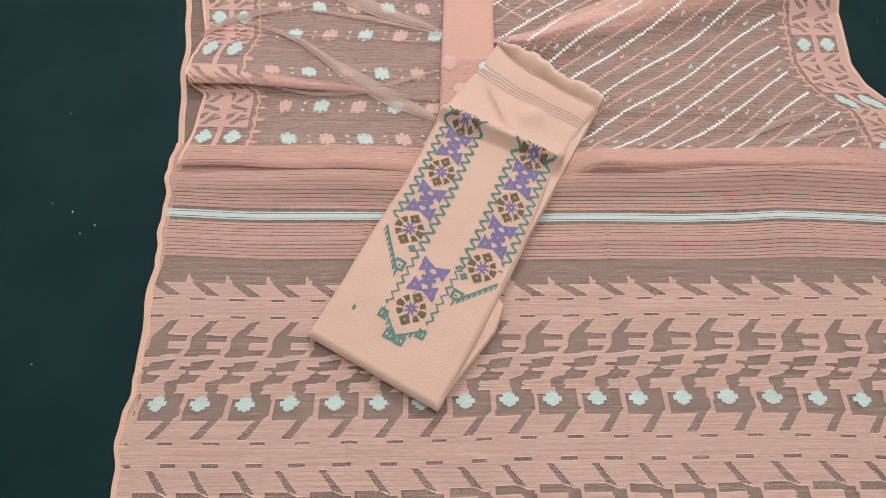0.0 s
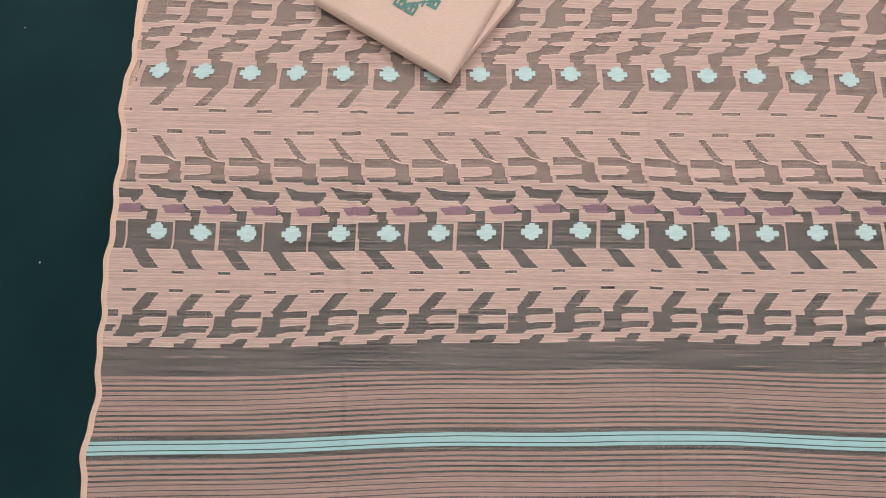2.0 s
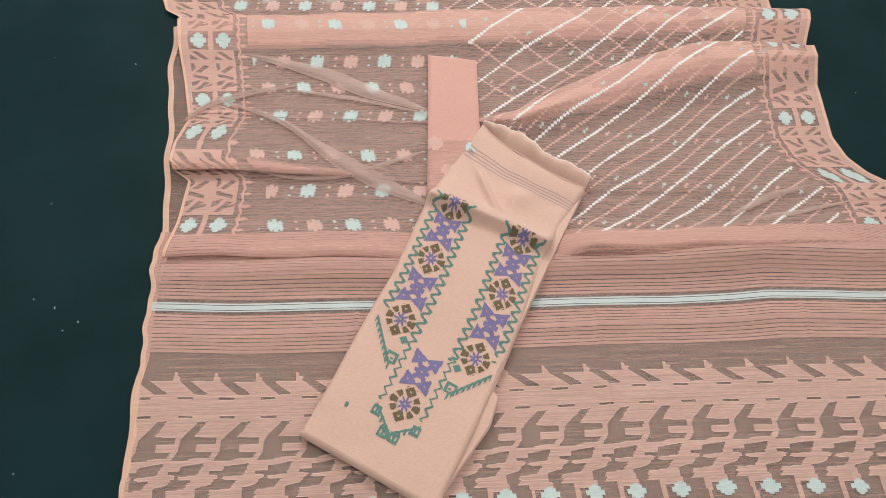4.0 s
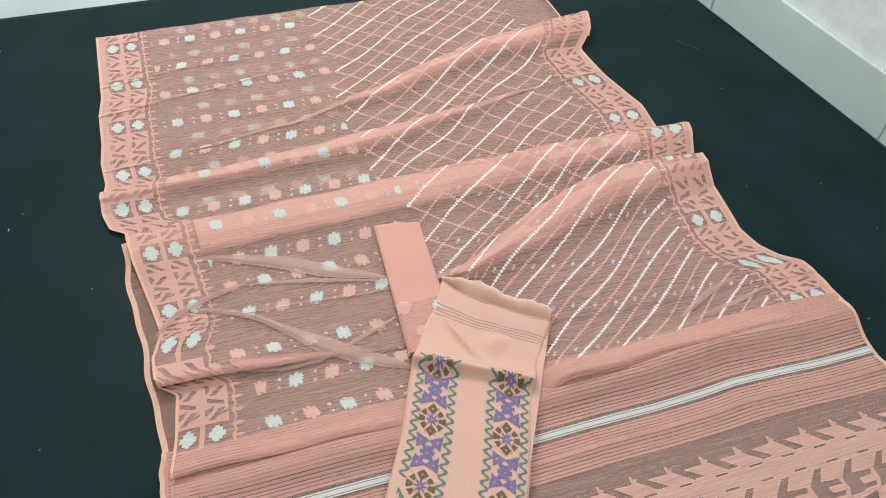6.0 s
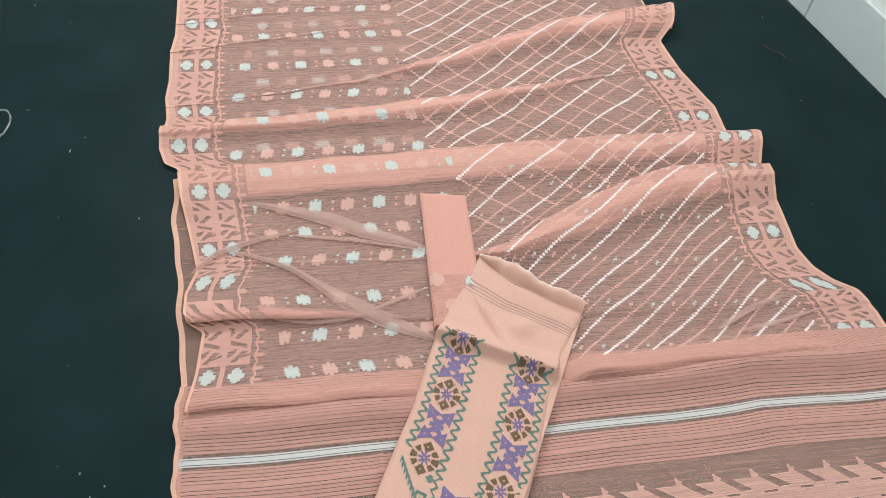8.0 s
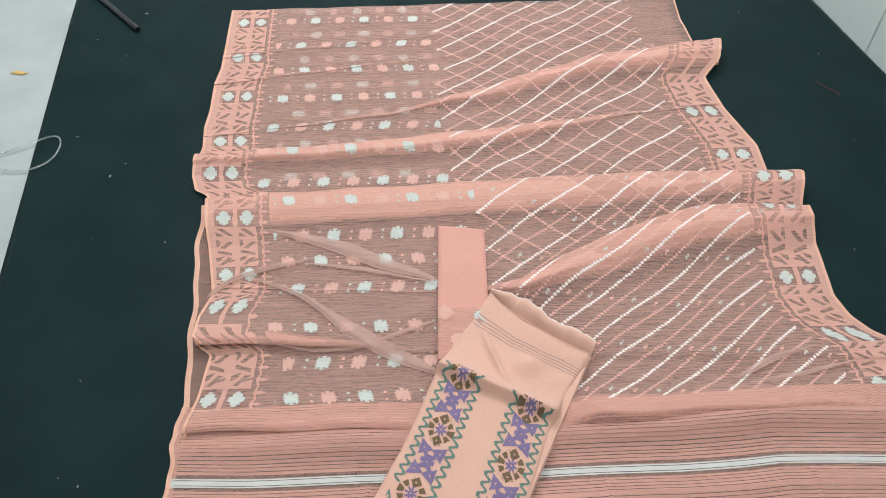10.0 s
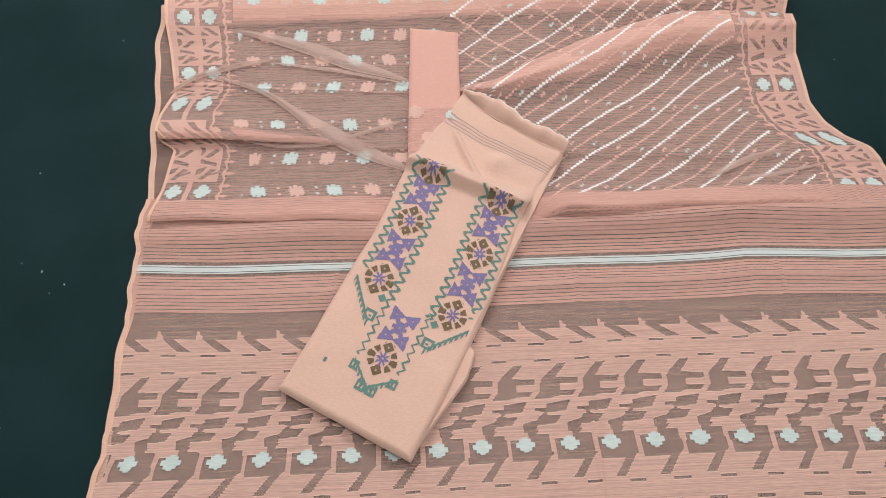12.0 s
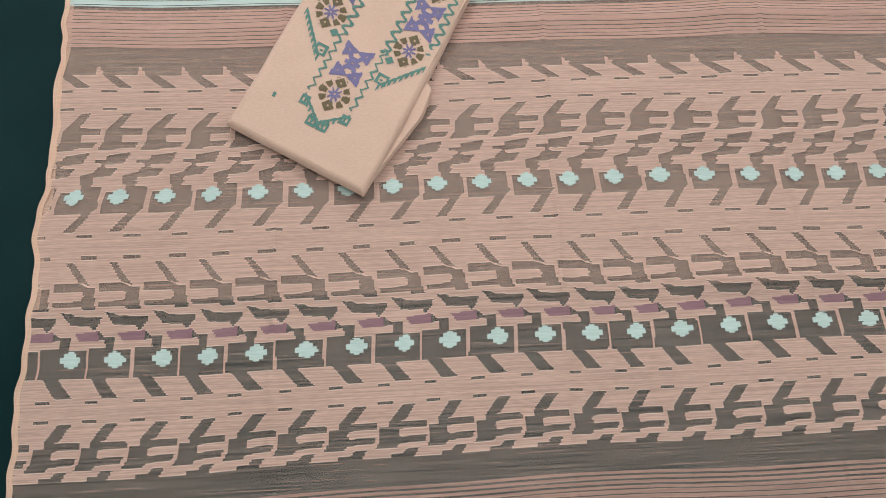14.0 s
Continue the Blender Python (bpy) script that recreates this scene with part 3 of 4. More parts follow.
def body_panel():
    width = 1.235
    nu, nv = 740, 1500
    P, V = body_surface(nu, nv)
    u = np.repeat(((np.arange(nu) + 0.5) * width / nu)[None, :], nv, 0)
    x, y = [0.25 * (P[1:, 1:, a] + P[:-1, 1:, a] + P[1:, :-1, a] + P[:-1, :-1, a]) for a in (0, 1)]
    code = np.full(u.shape, SHEERC)
    wide, split = 0.130, 0.548
    on_cloth = y > 0.437 + 0.01 * np.sin(x * 7)
    # slanting stepped lines: white and coral by turns, with coral cross lines in the upper part
    lines = (u > split + 0.004) & (u < width - wide - 0.004) & on_cloth & ~((y > 1.40) & (x > 0.985))
    run = np.floor(x / 0.0060) * 0.0060
    d = y + 0.80 * run + 8.0
    cross = (d % 0.078 < 0.0042) & (y > 0.80 + 0.06 * np.sin(x * 9))
    code[lines & cross] = PINKC
    at = np.arange(len(LINE_AT))
    wander = 0.004 * np.sin(x * 19 + y * 7) + 0.003 * np.sin(x * 41 - y * 23)
    f = np.interp(y - LINE_SLOPE * run + wander, LINE_AT, at)
    gap = np.interp(f, at[:-1] + 0.5, np.diff(LINE_AT))
    for half, c, wide_line in ((0.5, PINKC, 0.0038), (0.0, AQUAC, 0.0048)):
        g = f + half
        code[lines & (np.abs(g - np.round(g)) * gap < 0.5 * wide_line)] = c
    # little squares between the lines
    k = np.floor(f * 2).astype(int)
    sq = lines & ((x + 0.041 * (k % 3)) % 0.123 < 0.0085) & (np.abs(f * 2 - k - 0.5) * gap * 0.5 < 0.0028) & (y < 1.02)
    code[sq & (k % 2 == 0)] = WHITEC
    code[sq & (k % 2 == 1)] = PINKC
    # flower dots, white and coral by turns
    r = knots(ROW_AT, y)
    k = np.clip(np.floor(r + 0.5).astype(int), 0, 14)
    ky, kr = zip(*ROW_AT)
    dv = (y - np.interp(k, kr, ky)) / CELL
    step = 0.0645
    xs = x - np.array(ROW_SHIFT)[k] + 0.006 * np.sin(y * 40)
    m = np.floor(xs / step + 0.5).astype(int)
    dx = (xs - m * step) / CELL
    field = (u > wide + 0.004) & (u < split) & on_cloth
    hit = field & art_mask(DOT, dx, dv * 0.93)
    white = m % 2 == 0
    code[hit & white] = WHITEC
    code[hit & ~white] = PINKC
    speck = field & (np.abs(dx + 12.5) < 1.6) & (np.abs(np.abs(dv) - 3.2) < 1.0)
    code[speck & (m % 2 == 0)] = WHITEC
    code[speck & (m % 2 == 1)] = PINKC
    # what is woven shows on the outermost layer of a fold only
    zc = 0.25 * (P[1:, 1:, 2] + P[:-1, 1:, 2] + P[1:, :-1, 2] + P[:-1, :-1, 2])
    yb = np.clip(((y - 0.3) / 0.004).astype(int), 0, 399)
    col = np.repeat(np.arange(nu)[None, :], nv, 0)
    top_z = np.full((400, nu), -1.0)
    np.maximum.at(top_z, (yb, col), zc)
    outer = zc > top_z[yb, col] - 0.0022
    code[~outer] = SHEERC
    vc = 0.25 * (V[1:, 1:] + V[:-1, 1:] + V[1:, :-1] + V[:-1, :-1])
    ends = (u < 0.44) | (u > 0.93)
    code[~on_cloth & outer & (u > 0.006) & (striped(vc, 0.78) | ~ends)] = MIDC
    # many-layered folds get a lighter, denser overlay for light their inner layers lack
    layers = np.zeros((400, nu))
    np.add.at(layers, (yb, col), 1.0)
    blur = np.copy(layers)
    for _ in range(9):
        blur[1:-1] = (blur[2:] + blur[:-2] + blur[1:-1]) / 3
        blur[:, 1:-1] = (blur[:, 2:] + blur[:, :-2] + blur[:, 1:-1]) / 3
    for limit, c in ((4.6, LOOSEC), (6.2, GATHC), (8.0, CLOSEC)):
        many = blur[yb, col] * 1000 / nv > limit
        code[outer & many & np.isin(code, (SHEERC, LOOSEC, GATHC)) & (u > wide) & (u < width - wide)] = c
    # borders with pairs of flowers
    tuck = 17 * (1 - smooth01(y, 0.55, 0.95))
    for on, bx, table in (((u < wide) & on_cloth, u * 1000 + tuck, LEFT_PAIRS), ((u > width - wide) & on_cloth & (y < 1.475), (width - u) * 1000, RIGHT_PAIRS)):
        r = knots(table, y) + 51 / 156.0
        code[on] = border_code(bx, r)[on]
        ty, tr = zip(*table)
        kk = np.floor(knots(table, y) + 0.5)
        dyc = (y - np.interp(kk, tr, ty)) / CELL
        for c in (39.0, 85.0):
            code[on & outer & (y < 1.30 + 0.4 * (u < 0.5)) & art_mask(BUD, (bx - c) / 2.5, dyc * 0.66)] = WHITEC
    code[:, -3:] = SELVC
    code[:, :3] = SELVC
    panel = cells_mesh("body_panel", P[::2, ::2], np.nonzero(code[::2, ::2] >= 0), M_BODY, saree, "sheer coral-peach body gathered in soft folds")
    half = nu // 2
    col = np.repeat(np.arange(nu)[None, :], nv, 0)
    for name, c, mat, lab in (("border", BORDC, M_BORDER, "coral woven border"), ("selvage", SELVC, M_SELVAGE, "pale peach selvage")):
        for side in (col < half, col >= half):
            cells_mesh(name, P, np.nonzero((code == c) & side), mat, panel, lab, lift=0.0003)
    for name, c, mat, lab in (("coral_motif", PINKC, M_PINK, "coral woven dots and slanting lines"), ("zigzag_line", AQUAC, M_THREAD, "white stepped slanting lines")):
        tagged(cells_mesh(name, P, np.nonzero(code == c), mat, panel, lab, lift=0.0003), kind="stuff")
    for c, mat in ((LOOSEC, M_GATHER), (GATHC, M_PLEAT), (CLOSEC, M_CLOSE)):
        tagged(cells_mesh("fold_lightening", P, np.nonzero(code == c), mat, panel, "denser overlay that lightens the gathered folds", lift=0.0002), kind="stuff")
    cells_mesh("plain_roll", P, np.nonzero(code == MIDC), M_PLEAT, panel, "plain rolled edge of the body", lift=0.0003)
    groups = pieces(code == WHITEC)
    small = [g for g in groups if len(g[0]) < 45]
    for g in groups:
        if len(g[0]) >= 45:
            cells_mesh("woven_flower", P, g, M_WHITE, panel, lift=0.0005)
    if small:
        tagged(cells_mesh("white_speck", P, (np.concatenate([g[0] for g in small]), np.concatenate([g[1] for g in small])), M_WHITE, panel, "small white woven squares", lift=0.0004), kind="stuff")
    return panel


body = body_panel()


def under_layer():
    """The second thickness of the doubled cloth, seen through the upper one."""
    cell = 0.005
    nx, ny = 250, 372
    u, y = np.meshgrid(np.linspace(0, 1, nx + 1), -0.155 + np.arange(ny + 1) * cell)
    xl = np.where(y < 0.95, -0.040 - 0.042 * smooth01(y, 0.40, 1.0) + 0.0024 * np.sin(y * 29) + 0.0018 * np.sin(y * 57 + 1), 0)
    xl = np.where(y >= 0.95, knots(LEFT_EDGE, y) + 0.016, xl)
    xr = np.where(y < 0.42, 1.245, knots(RIGHT_EDGE, y) - 0.02)
    k = np.ones(7) / 7
    xr = np.repeat(np.convolve(np.pad(xr[:, 0], 3, mode="edge"), k, "valid")[:, None], nx + 1, 1)
    x = xl + u * (xr - xl)
    z = 0.0012 + 0.0008 * lumps(x, y, 12, 31)
    z = np.clip(z, 0.0002, 0.0022)
    P = np.stack([x, y + 0.003 * np.sin(x * 5), z], 2)[:369]
    xc, yc = x[:368, :-1], y[:368, :-1]
    code = np.full(xc.shape, SHEERC)
    rows = (yc - 1.020) / 0.107
    k = np.floor(rows + 0.5).astype(int)
    dv = (rows - k) * 0.107 / CELL
    xs = xc - 0.10 + 0.04 * (k % 2)
    m = np.floor(xs / PITCH + 0.5).astype(int)
    dx = (xs - m * PITCH) / CELL
    hit = (yc > 0.99) & (xc > 0.06) & (xc < 0.44) & art_mask(DOT, dx, dv)
    code[hit & ((m + k) % 2 == 0)] = WHITEC
    code[hit & ((m + k) % 2 == 1)] = PINKC
    code[:, :2] = SELVC
    part_ob = cells_mesh("under_layer", P, np.nonzero(code == SHEERC), M_UNDER, saree, "second sheer layer of the doubled cloth")
    cells_mesh("selvage", P, np.nonzero(code == SELVC), M_SELVAGE, part_ob)
    for name, c, mat in (("white_motif", WHITEC, M_WHITE), ("coral_motif", PINKC, M_PINK)):
        tagged(cells_mesh(name, P, np.nonzero(code == c), mat, part_ob), kind="stuff")


under_layer()


def loose_pleat(points, lift):
    """A soft leaning pleat of the sheer cloth along points (x, y, width), with a pale strip as its edge highlight."""
    n, m = 90, 8
    at = np.linspace(0, len(points) - 1, n + 1)
    k = np.arange(len(points))
    x, y, w = [np.interp(at, k, [p[a] for p in points]) for a in range(3)]
    for _ in range(40):
        for a in (x, y, w):
            a[1:-1] = 0.5 * a[1:-1] + 0.25 * (a[:-2] + a[2:])
    dx, dy = np.gradient(x), np.gradient(y)
    size = np.hypot(dx, dy)
    sx, sy = -dy / size, dx / size
    taper = np.sin(np.pi * np.linspace(0, 1, n + 1)) ** 0.4
    q = np.linspace(0, 1, m + 1)
    off = (q[None, :] - 0.25) * w[:, None] * taper[:, None]
    rise = np.interp(q, (0, 0.12, 0.3, 0.7, 1), (0, 0.75, 1, 0.4, 0))
    P = np.stack([x[:, None] + sx[:, None] * off, y[:, None] + sy[:, None] * off, 0.0098 + lift * rise[None, :] * taper[:, None] + 0 * off], 2)
    j, i = [a.reshape(-1) for a in np.meshgrid(np.arange(n), np.arange(m), indexing="ij")]
    pleat = cells_mesh("loose_pleat", P, (j, i), M_VEIL, body)
    rim = np.stack([P[:, 0], P[:, 0] + np.stack([sx, sy, 0.3 + 0 * sx], 1) * 0.0022 * taper[:, None], P[:, 0] + np.stack([sx, sy, 0 * sx], 1) * 0.0040 * taper[:, None]], 1)
    j, i = [a.reshape(-1) for a in np.meshgrid(np.arange(n), np.arange(2), indexing="ij")]
    cells_mesh("pleat_edge_highlight", rim, (j, i), M_VEIL_HIGHLIGHT, pleat, "painted pale highlight along the folded edge", lift=0.001)


loose_pleat([(0.045, 0.735, 0.008), (0.069, 0.725, 0.010), (0.148, 0.688, 0.012), (0.199, 0.640, 0.016), (0.249, 0.590, 0.036), (0.321, 0.540, 0.044), (0.405, 0.500, 0.034)], 0.010)
loose_pleat([(0.050, 0.860, 0.012), (0.110, 0.845, 0.018), (0.228, 0.795, 0.034), (0.296, 0.755, 0.036), (0.410, 0.715, 0.026)], 0.008)
loose_pleat([(-0.030, 0.690, 0.012), (0.011, 0.730, 0.014), (0.087, 0.758, 0.012), (0.170, 0.778, 0.006)], 0.010)
loose_pleat([(0.110, 0.576, 0.008), (0.180, 0.557, 0.010), (0.260, 0.560, 0.008), (0.362, 0.600, 0.010), (0.405, 0.618, 0.008)], 0.006)
loose_pleat([(0.150, 0.768, 0.008), (0.280, 0.742, 0.010), (0.408, 0.708, 0.006)], 0.005)
loose_pleat([(0.93, 0.470, 0.012), (1.02, 0.512, 0.014), (1.10, 0.535, 0.008)], 0.008)
loose_pleat([(0.95, 0.460, 0.010), (1.05, 0.473, 0.010), (1.16, 0.500, 0.006)], 0.006)

# ---- folded pieces on the saree ----
KB, KX, KY = Vector((0.202, 0.099, 0)), Vector((0.852, -0.524, 0)), Vector((0.476, 0.880, 0))
KW, KL = 0.222, 0.635


def folded_slab(name, outline, z0, layers, thick, mat, parent, label=""):
    """A pile of folded layers with rounded edges."""
    cx = sum(p[0] for p in outline) / len(outline)
    cy = sum(p[1] for p in outline) / len(outline)
    rings = []
    for k in range(layers):
        zc = z0 + (k + 0.5) * thick
        for a in (-80, -40, 0, 40, 80):
            pull = 0.5 * thick * (1 - math.cos(radians(a))) + 0.0012 * ((k * 7) % 3)
            rings.append([(x + (cx - x) * pull / max(0.02, math.hypot(cx - x, cy - y)), y + (cy - y) * pull / max(0.02, math.hypot(cx - x, cy - y)), zc + 0.5 * thick * math.sin(radians(a))) for x, y in outline])
    bm = bmesh.new()
    vs = [[bm.verts.new(p) for p in r] for r in rings]
    n = len(outline)
    for r in range(len(vs) - 1):
        for i in range(n):
            bm.faces.new((vs[r][i], vs[r][(i + 1) % n], vs[r + 1][(i + 1) % n], vs[r + 1][i]))
    bm.faces.new(vs[0][::-1])
    bm.faces.new(vs[-1])
    return from_bm(name, bm, mat, parent, label, smooth=False)


def rounded(points, r=0.006, steps=4):
    out = []
    n = len(points)
    for i in range(n):
        p, a, b = Vector(points[i]), Vector(points[i - 1]), Vector(points[(i + 1) % n])
        p0, p1 = p + (a - p).normalized() * r, p + (b - p).normalized() * r
        for s in range(steps + 1):
            t = s / steps
            q = p0 * (1 - t) ** 2 + p * 2 * t * (1 - t) + p1 * t * t
            out.append((q.x, q.y))
    return out


def kxy(s, t):
    p = KB + KX * s + KY * t
    return (p.x, p.y)


def embroidery_code(s, t):
    """0 cloth, 1 green, 2 violet, 3 olive, 4 grey line. s, t in millimetres, mirrored about s = 115."""
    code = np.zeros(s.shape, int)
    m = np.abs(s - 114.0)

    def diamond(cs, ct):
        a, b = s - cs, t - ct
        r, ang = np.hypot(a / 23.0, b / 28.0), np.arctan2(b / 28.0, a / 23.0)
        inside_box = np.abs(a) + np.abs(b) * 0.82 < 29
        code[(r > 0.53) & (r < 1.02) & (np.cos(10 * ang) > -0.6) & inside_box] = 3
        for sg in (-1, 1):
            big = (np.abs(a) + np.abs(b - sg * 20) * 0.9 < 9.5)
            code[(np.abs(a) + np.abs(b - sg * 20) * 0.9 < 12.5)] = 0
            code[big & ~((np.abs(a) < 1.6) & (np.abs(b - sg * 20) < 1.6))] = 3
        star = r < 0.33 + 0.14 * np.cos(8 * ang)
        code[star & ~((np.abs(a) < 1.6) & (np.abs(b) < 1.6))] = 2

    def cross(cs, ct):
        a, b = np.abs(s - cs), np.abs(t - ct)
        along, across = a * 0.575 + b * 0.818, np.abs(a * 0.818 - b * 0.575)
        half = np.where(along < 16, 3.4, (40 - along) * 0.55)
        code[(along > 3) & (across < half) & ~((np.abs(along - 24) < 1.8) & (across < 1.2))] = 2
        code[(a < 6.5) & (b < 11) & ~((a < 1.6) & (b < 1.6))] = 2
        code[(a < 12) & (b < 3.6)] = 2
        code[(a < 1.6) & (b < 1.6)] = 0

    def zigzag(cs, lo, hi, flip):
        ph = (t + flip) / 18.0 * 2 * math.pi
        off = 5.2 * np.cos(ph)
        slant = np.sqrt(1 + (5.2 * 2 * math.pi / 18.0 * np.sin(ph)) ** 2)
        on = (t > lo) & (t < hi)
        code[on & (np.abs(s - cs - off) < 1.9 * slant)] = 1
        # comb of short stitches on the outer bends
        code[on & (t % 4.5 < 1.7) & (np.abs(s - cs - off) < 3.2 * slant) & (np.abs(np.cos(ph)) > 0.35)] = 1

    for side in (-1, 1):
        c = 114 + side * 64
        for ct in (228, 346, 452):
            diamond(c, ct)
        for ct in (287, 403):
            cross(c, ct)
        zigzag(c - 30, 205 if side > 0 else 235, 460, 0)
        zigzag(c + 30, 205 if side < 0 else 235, 460, 9)
        # slanting sawtooth edge with a hooked end
        d = (t - 222) - (m - 96) * 1.25
        on = (side * (s - 114) > 0) & (m > 48) & (m < 98)
        code[on & (np.abs(d + 8) < 3.0)] = 1
        code[on & (d < -10) & (d > -17) & ((m % 6) < 2.6)] = 1
        hook = (side * (s - 114) > 0) & (np.abs(m - 50) < 9) & (np.abs(t - 166) < 9)
        code[hook & ~((np.abs(m - 50) < 5) & (np.abs(t - 166) < 5) & ~((np.abs(m - 49) < 2) & (np.abs(t - 165) < 2)))] = 1
        leaf = (side * (s - 114) > 0) & (np.abs(m - 45) + np.abs(t - 200) < 8)
        code[leaf] = 1
        # arms that run from the bands to the centre stack
        zc = 114 + side * (34 + 0 * t)
        zz = np.abs(((t) % 16) - 8) - 4
        code[(t > 100) & (t < 214) & (np.abs(s - zc - side * 0.0 - zz) < 2.0) & (side * (s - 114) > 0)] = 1
    diamond(114, 112)
    cross(114, 168)
    # pointed foot of the neckline
    e = (t - 62) - m * 0.85
    code[(m < 36) & (np.abs(e) < 2.4)] = 1
    code[(m < 38) & (e < -3) & (e > -8) & ((m % 6) < 2.6)] = 1
    for side in (-1, 1):
        q = (np.abs(s - 114 - side * 9) < 8) & (np.abs(t - 60) < 7)
        code[q & ~((np.abs(s - 114 - side * 9) < 4.5) & (np.abs(t - 60) < 3.5) & ~(np.abs(s - 114 - side * 9) < 1.5))] = 1
        q = (np.abs(s - 114 - side * 32) < 7) & (np.abs(t - 84) < 7)
        code[q & ~((np.abs(s - 114 - side * 32) < 4) & (np.abs(t - 84) < 3.5) & ~(np.abs(s - 114 - side * 32) < 1.5))] = 1
    code[(np.abs(s - 40) < 2.5) & (np.abs(t - 70) < 3.5)] = 1
    code[(code > 0) & (t > 462)] = 0
    for k in range(4):
        code[np.abs(t - (566.25 + 7.5 * k)) < 0.8] = 4
    return code


def front_lip(s):
    return np.interp(s, (0.0, 0.025, 0.05, 0.09, 0.126, 0.178, 0.222), (0.646, 0.632, 0.622, 0.612, 0.607, 0.601, 0.604))


def back_lip(s):
    return np.interp(s, (0.0, 0.03, 0.073, 0.10, 0.130, 0.175, 0.222), (0.648, 0.653, 0.657, 0.645, 0.636, 0.637, 0.635))


def kameez():
    base = tagged(new("kameez_piece"), "folded peach cotton dress piece with embroidered neckline, on the saree", "dress fabric")
    cell = 0.0015
    ns, nt = round(KW / cell), round(KL / cell)
    s, t = np.meshgrid(np.arange(ns + 1) * cell, np.arange(nt + 1) * cell)
    S = s / KW
    # the fold that bulges above the embroidery, the hanging far end and the soft pile
    Z = 0.026 + 0.004 * smooth01(t, 0.25, 0.44) + 0.022 * np.exp(-((t - 0.457 - 0.014 * (S - 0.5)) / np.where(t < 0.457 + 0.014 * (S - 0.5), 0.010, 0.020)) ** 2) - 0.005 * smooth01(t, 0.47, 0.52) * (0.6 + 0.4 * np.abs(S - 0.5))
    Z += 0.010 * np.exp(-((t - 0.53 - 0.04 * (S - 0.55)) / 0.03) ** 2) * np.exp(-((S - 0.62) / 0.09) ** 2)
    Z += 0.0022 * lumps(s, t, 26, 21) + 0.0009 * lumps(s, t, 75, 22)
    # a slack diagonal tuck behind the bulge, and the lip sagging at the open end
    Z += 0.009 * np.exp(-(((t - 0.455) * 0.7 - (0.64 - S) * 0.16) / 0.007) ** 2) * smooth01(t, 0.47, 0.49) * (1 - smooth01(t, 0.53, 0.58))
    Z += 0.009 * smooth01(t, 0.57, KL) * (0.6 + 0.4 * S)
    e = np.minimum(np.minimum(s, KW - s), t) / 0.010
    Z -= 0.011 * (1 - np.sqrt(np.clip(1 - (1 - np.clip(e, 0, 1)) ** 2, 0, 1)))
    bend = 0.004 * np.sin(t * 9 + 0.6) - 0.010 * np.exp(-((t - 0.20) / 0.11) ** 2) * (S < 0.5) * (0.5 - S)
    # the open far end slants back across the piece
    far = np.maximum(t - 0.50, 0)
    ragged = far * ((front_lip(s) - 0.50) / (KL - 0.50) - 1) + (0.0015 * np.sin(S * 9 + 0.5) - 0.0012 * np.sin(S * 21)) * smooth01(t, 0.50, KL)
    bend = bend - 0.011 * smooth01(t, 0.28, 0.45) * (1 - 0.8 * smooth01(t, 0.50, KL))
    X = KB.x + KX.x * (s + bend) + KY.x * (t + ragged)
    Y = KB.y + KX.y * (s + bend) + KY.y * (t + ragged)
    P = np.stack([X, Y, Z], 2)
    sc, tc = np.meshgrid((np.arange(ns) + 0.5) * cell * 1000, (np.arange(nt) + 0.5) * cell * 1000)
    code = embroidery_code(sc, tc)
    top = cells_mesh("top_layer", P, np.nonzero(code >= 0), M_COTTON, base)
    for name, c, mat, lab in (("green_embroidery", 1, M_GREEN, "green thread zigzag"), ("violet_embroidery", 2, M_PURPLE, "violet thread motif"), ("olive_embroidery", 3, M_OLIVE, "olive brown thread petal")):
        rest = []
        for g in pieces(code == c):
            if len(g[0]) > 40:
                cells_mesh(name, P, g, mat, top, lab, lift=0.0008)
            else:
                rest.append(g)
        if rest:
            tagged(cells_mesh("stitch", P, (np.concatenate([g[0] for g in rest]), np.concatenate([g[1] for g in rest])), mat, top, lift=0.0008), kind="stuff")
    for g in pieces(code == 4):
        cells_mesh("grey_line", P, g, M_GREYLINE, top, "thin grey woven line", lift=0.0006)
    pile = rounded([kxy(0.004, 0.003), kxy(KW - 0.003, 0.003), kxy(KW - 0.003, 0.60), kxy(0.004, 0.60)])
    folded_slab("lower_fold", pile, 0.006, 3, 0.0060, M_COTTON, base)
    flap = rounded([kxy(0.11, 0.012), kxy(0.221, 0.012), kxy(0.243, 0.150), kxy(0.236, 0.196), kxy(0.215, 0.205), kxy(0.11, 0.20)])
    folded_slab("under_fold", flap, 0.007, 2, 0.0055, M_COTTON, base)
    # open far end: a rolled front rim, the inner layer rising behind it and its frayed edge
    n, m = 120, 10
    rng = np.random.default_rng(12)
    q = np.linspace(0, 1, n + 1)[:, None]
    w = np.linspace(0, 1, m + 1)[None, :]
    sq = 0.002 + q * (KW - 0.004) + 0 * w
    wave = 0.0025 * np.sin(q * 17) + 0.0015 * np.sin(q * 41 + 1)
    front, back = front_lip(sq), back_lip(sq)
    shift = -0.0022

    def lip(name, tt, zz, mat, lab):
        X = KB.x + KX.x * (sq + shift) + KY.x * tt
        Y = KB.y + KX.y * (sq + shift) + KY.y * tt
        j, i = [a.reshape(-1) for a in np.meshgrid(np.arange(n), np.arange(m), indexing="ij")]
        ob = cells_mesh(name, np.stack([X, Y, zz + 0 * X], 2), (j, i), mat, base, lab)
        ob.modifiers.new("thickness", "SOLIDIFY").thickness = 0.0006

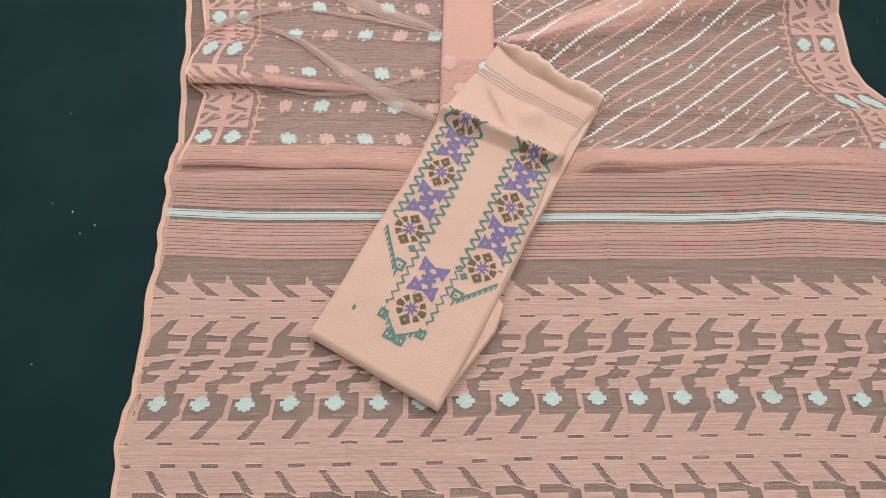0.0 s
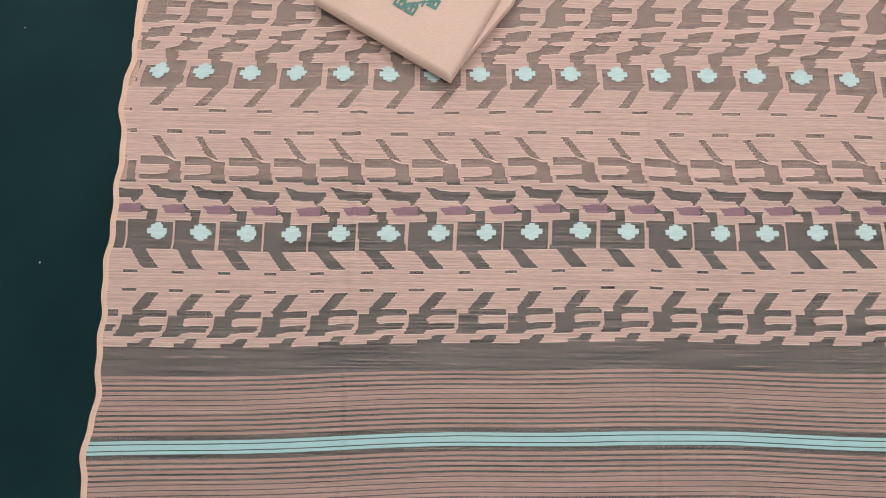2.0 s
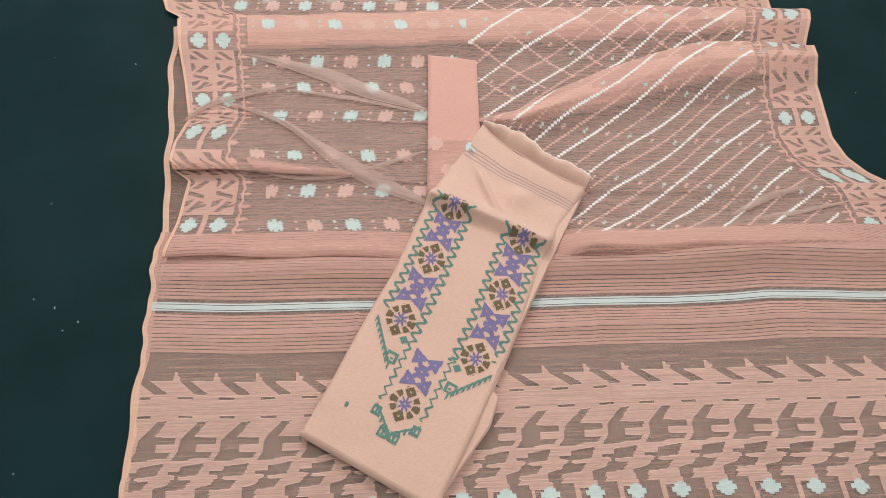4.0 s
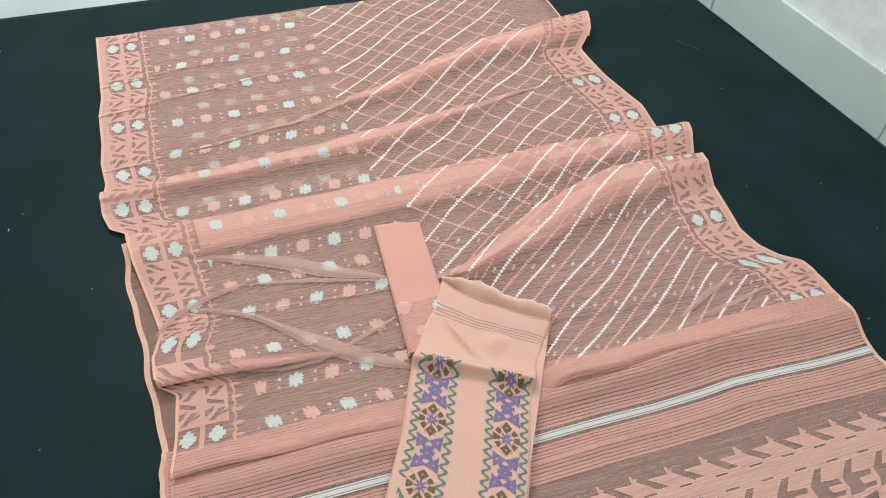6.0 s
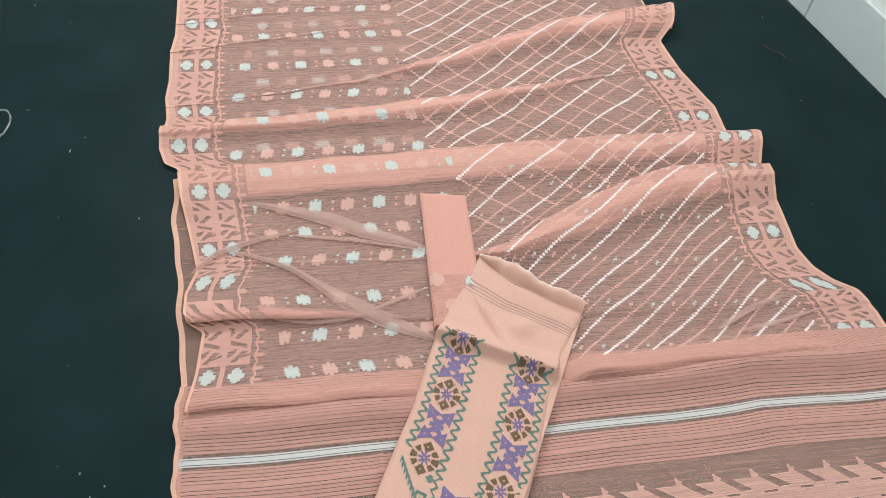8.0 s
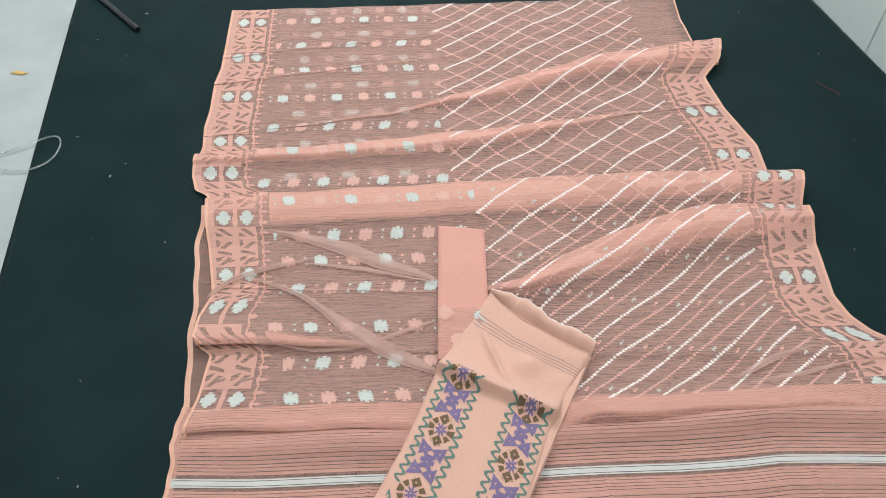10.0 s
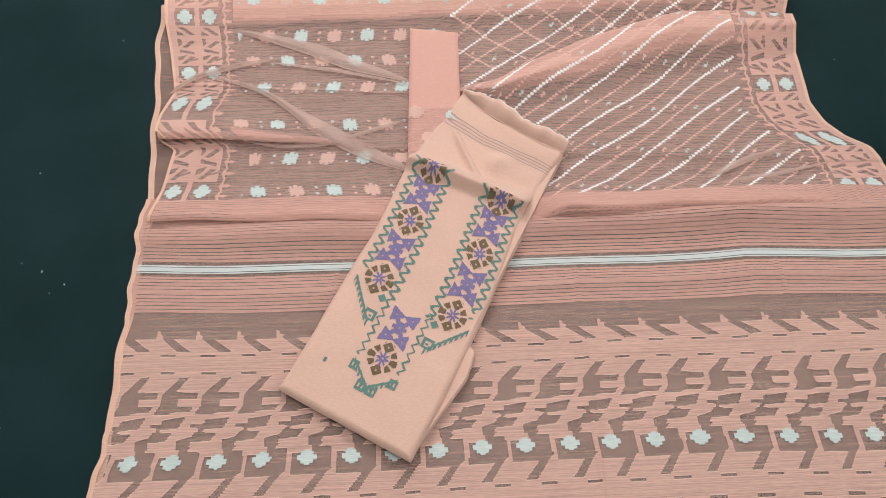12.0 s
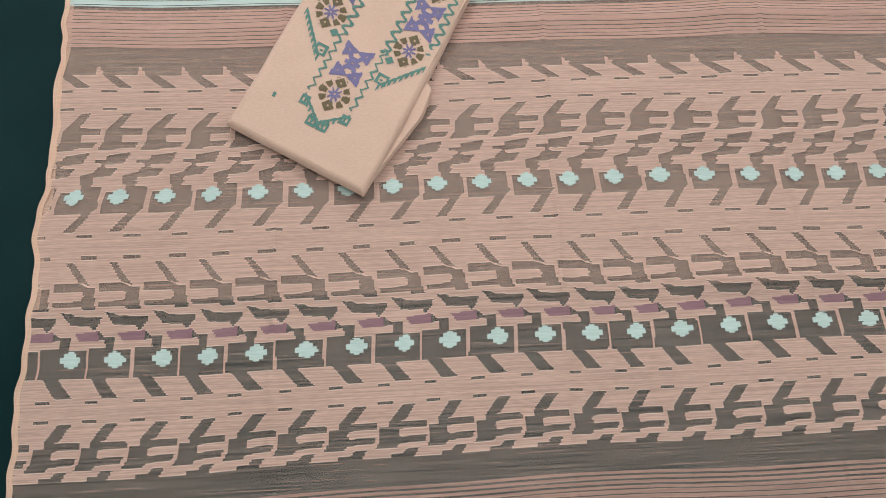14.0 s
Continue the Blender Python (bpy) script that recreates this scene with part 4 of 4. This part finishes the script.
    rise = 0.030 + 0.006 * np.sin(q * 3.0) + wave
    lip("inner_layer", front - 0.03 + (back - front + 0.03) * w, 0.009 + (rise - 0.009) * smooth01((w * (back - front + 0.03) - 0.03) / (back - front), 0.0, 1.0), M_COTTON, "open inner layer")
    lip("frayed_edge", back - 0.001 + 0.007 * w + rng.uniform(-0.0014, 0.0014, (n + 1, 1)) * w, rise - 0.001 - 0.004 * w, M_FRAY, "white frayed cut edge")
    turn = np.pi * w
    lip("rolled_rim", front - 0.0015 + 0.0030 * np.sin(turn), Z[-1, np.clip((sq / cell).astype(int), 0, ns)] - 0.0025 + 0.0030 * np.cos(turn), M_COTTON, "rolled rim of the open end")
    return base


kameez()


def salwar():
    base = tagged(new("salwar_piece"), "folded salmon pink cotton strip tucked under the dress piece", "folded cloth")
    o = rounded([(0.404, 0.525), (0.500, 0.530), (0.511, 0.836), (0.418, 0.851)], 0.004)
    folded_slab("lower_fold", o, 0.009, 2, 0.0045, M_COTTON_PINK, base)
    n, m = 24, 70
    u, v = np.meshgrid(np.linspace(0, 1, n + 1), np.linspace(0, 1, m + 1))
    x = (0.404 + 0.014 * v) * (1 - u) + (0.500 + 0.011 * v) * u
    y = (0.525 + 0.326 * v) * (1 - u) + (0.530 + 0.306 * v) * u
    e = np.minimum(np.minimum(u * 0.095, (1 - u) * 0.095), (1 - v) * 0.31) / 0.006
    z = 0.0215 + 0.0009 * lumps(x, y, 40, 41) - 0.004 * (1 - np.sqrt(np.clip(1 - (1 - np.clip(e, 0, 1)) ** 2, 0, 1)))
    P = np.stack([x, y, z], 2)
    j, i = [q.reshape(-1) for q in np.meshgrid(np.arange(m), np.arange(n), indexing="ij")]
    cells_mesh("top_fold", P, (j, i), M_COTTON_PINK, base)
    low = j < 24
    sheer = cells_mesh("sheer_overlay", P, (j[low], i[low]), M_BODY, base, "sheer cloth end with woven flowers", lift=0.0018)
    xc, yc = x[:-1, :-1], y[:-1, :-1]
    for name, cx, cy, mat in (("woven_flower", 0.488, 0.612, M_WHITE), ("coral_flower", 0.418, 0.622, M_PINK), ("coral_flower", 0.478, 0.590, M_PINK), ("coral_flower", 0.440, 0.562, M_PINK)):
        hit = (np.abs(xc - cx) / 0.0135) ** 2 + (np.abs(yc - cy) / 0.014) ** 2 < 1 + 0.25 * np.cos(xc * 1600)
        if hit.any():
            cells_mesh(name, P, np.nonzero(hit), mat, sheer, lift=0.0024)
    return base


salwar()

# ---- small things on the floor ----
def tube(name, pts, r, mat, label, category, sides=6):
    cu = bpy.data.curves.new(name, "CURVE")
    cu.dimensions, cu.bevel_depth, cu.bevel_resolution = "3D", r, 2
    sp = cu.splines.new("NURBS")
    sp.points.add(len(pts) - 1)
    for p, q in zip(sp.points, pts):
        p.co = (*q, 1)
    sp.use_endpoint_u, sp.order_u = True, 3
    cu.use_fill_caps = True
    cu.materials.append(mat)
    ob = new(name, cu)
    return tagged(ob, label, category)


tube("black_rod", [(-0.80, 2.12, 0.004), (-0.58, 1.87, 0.004), (-0.347, 1.60, 0.004)], 0.0075, M_STICK, "slim black plastic rod lying on the sheet", "rod")
tube("plastic_strip", [(-0.62, 1.10, -0.002), (-0.54, 1.13, 0.002), (-0.45, 1.19, 0.004), (-0.425, 1.15, 0.003), (-0.44, 1.09, 0.001), (-0.50, 1.06, 0.001), (-0.56, 1.08, 0.0)], 0.0020, M_FILM, "clear plastic strip loop on the sheet's edge", "plastic strip")


def yellow_scrap():
    """A little crumpled twist of wrapper."""
    n, m = 26, 10
    u, v = np.meshgrid(np.linspace(0, 1, n + 1), np.linspace(-1, 1, m + 1))
    half = 0.007 * (0.55 + 0.45 * np.cos((u - 0.45) * 5.2)) + 0.0012 * np.sin(u * 37)
    P = np.stack([-0.628 + 0.040 * u + 0.002 * np.sin(v * 3 + u * 9), 1.432 + half * v + 0.003 * np.sin(u * 6), -0.0045 + 0.0035 * np.abs(np.sin(u * 15 + v * 4)) * (1 - 0.6 * v * v)], 2)
    j, i = [a.reshape(-1) for a in np.meshgrid(np.arange(m), np.arange(n), indexing="ij")]
    ob = tagged(cells_mesh("yellow_scrap", P, (j, i), M_YELLOW, None), "small crumpled yellow wrapper on the white floor", "scrap")
    ob.modifiers.new("thickness", "SOLIDIFY").thickness = 0.0006


yellow_scrap()
tube("red_thread", [(1.372, 1.312, 0.001), (1.385, 1.285, 0.001), (1.41, 1.27, 0.001), (1.408, 1.255, 0.001)], 0.0009, M_REDTHREAD, "dark red loose thread on the sheet", "thread")


def lint():
    rng = random.Random(5)
    vs, fs = [], []
    for _ in range(130):
        x, y = rng.uniform(-0.45, 1.5), rng.uniform(-0.7, 1.9)
        if -0.12 < x < 1.25:
            continue
        a, l, w = rng.uniform(0, 3.14), rng.choice((0.0008, 0.0012, 0.002, 0.004)), rng.uniform(0.0005, 0.0010)
        dx, dy = math.cos(a) * l, math.sin(a) * l
        k = len(vs)
        for sx, sy, z in ((-1, -1, 0), (1, -1, 0), (1, 1, 0.0006), (-1, 1, 0.0006)):
            vs.append((x + dx * sx - dy / l * w * sy, y + dy * sx + dx / l * w * sy, -0.0008 + z))
        fs.append((k, k + 1, k + 2, k + 3))
    tagged(link_mesh("lint", vs, fs, M_LINT), "scattered pale lint specks on the dark sheet", "lint", kind="stuff")


lint()
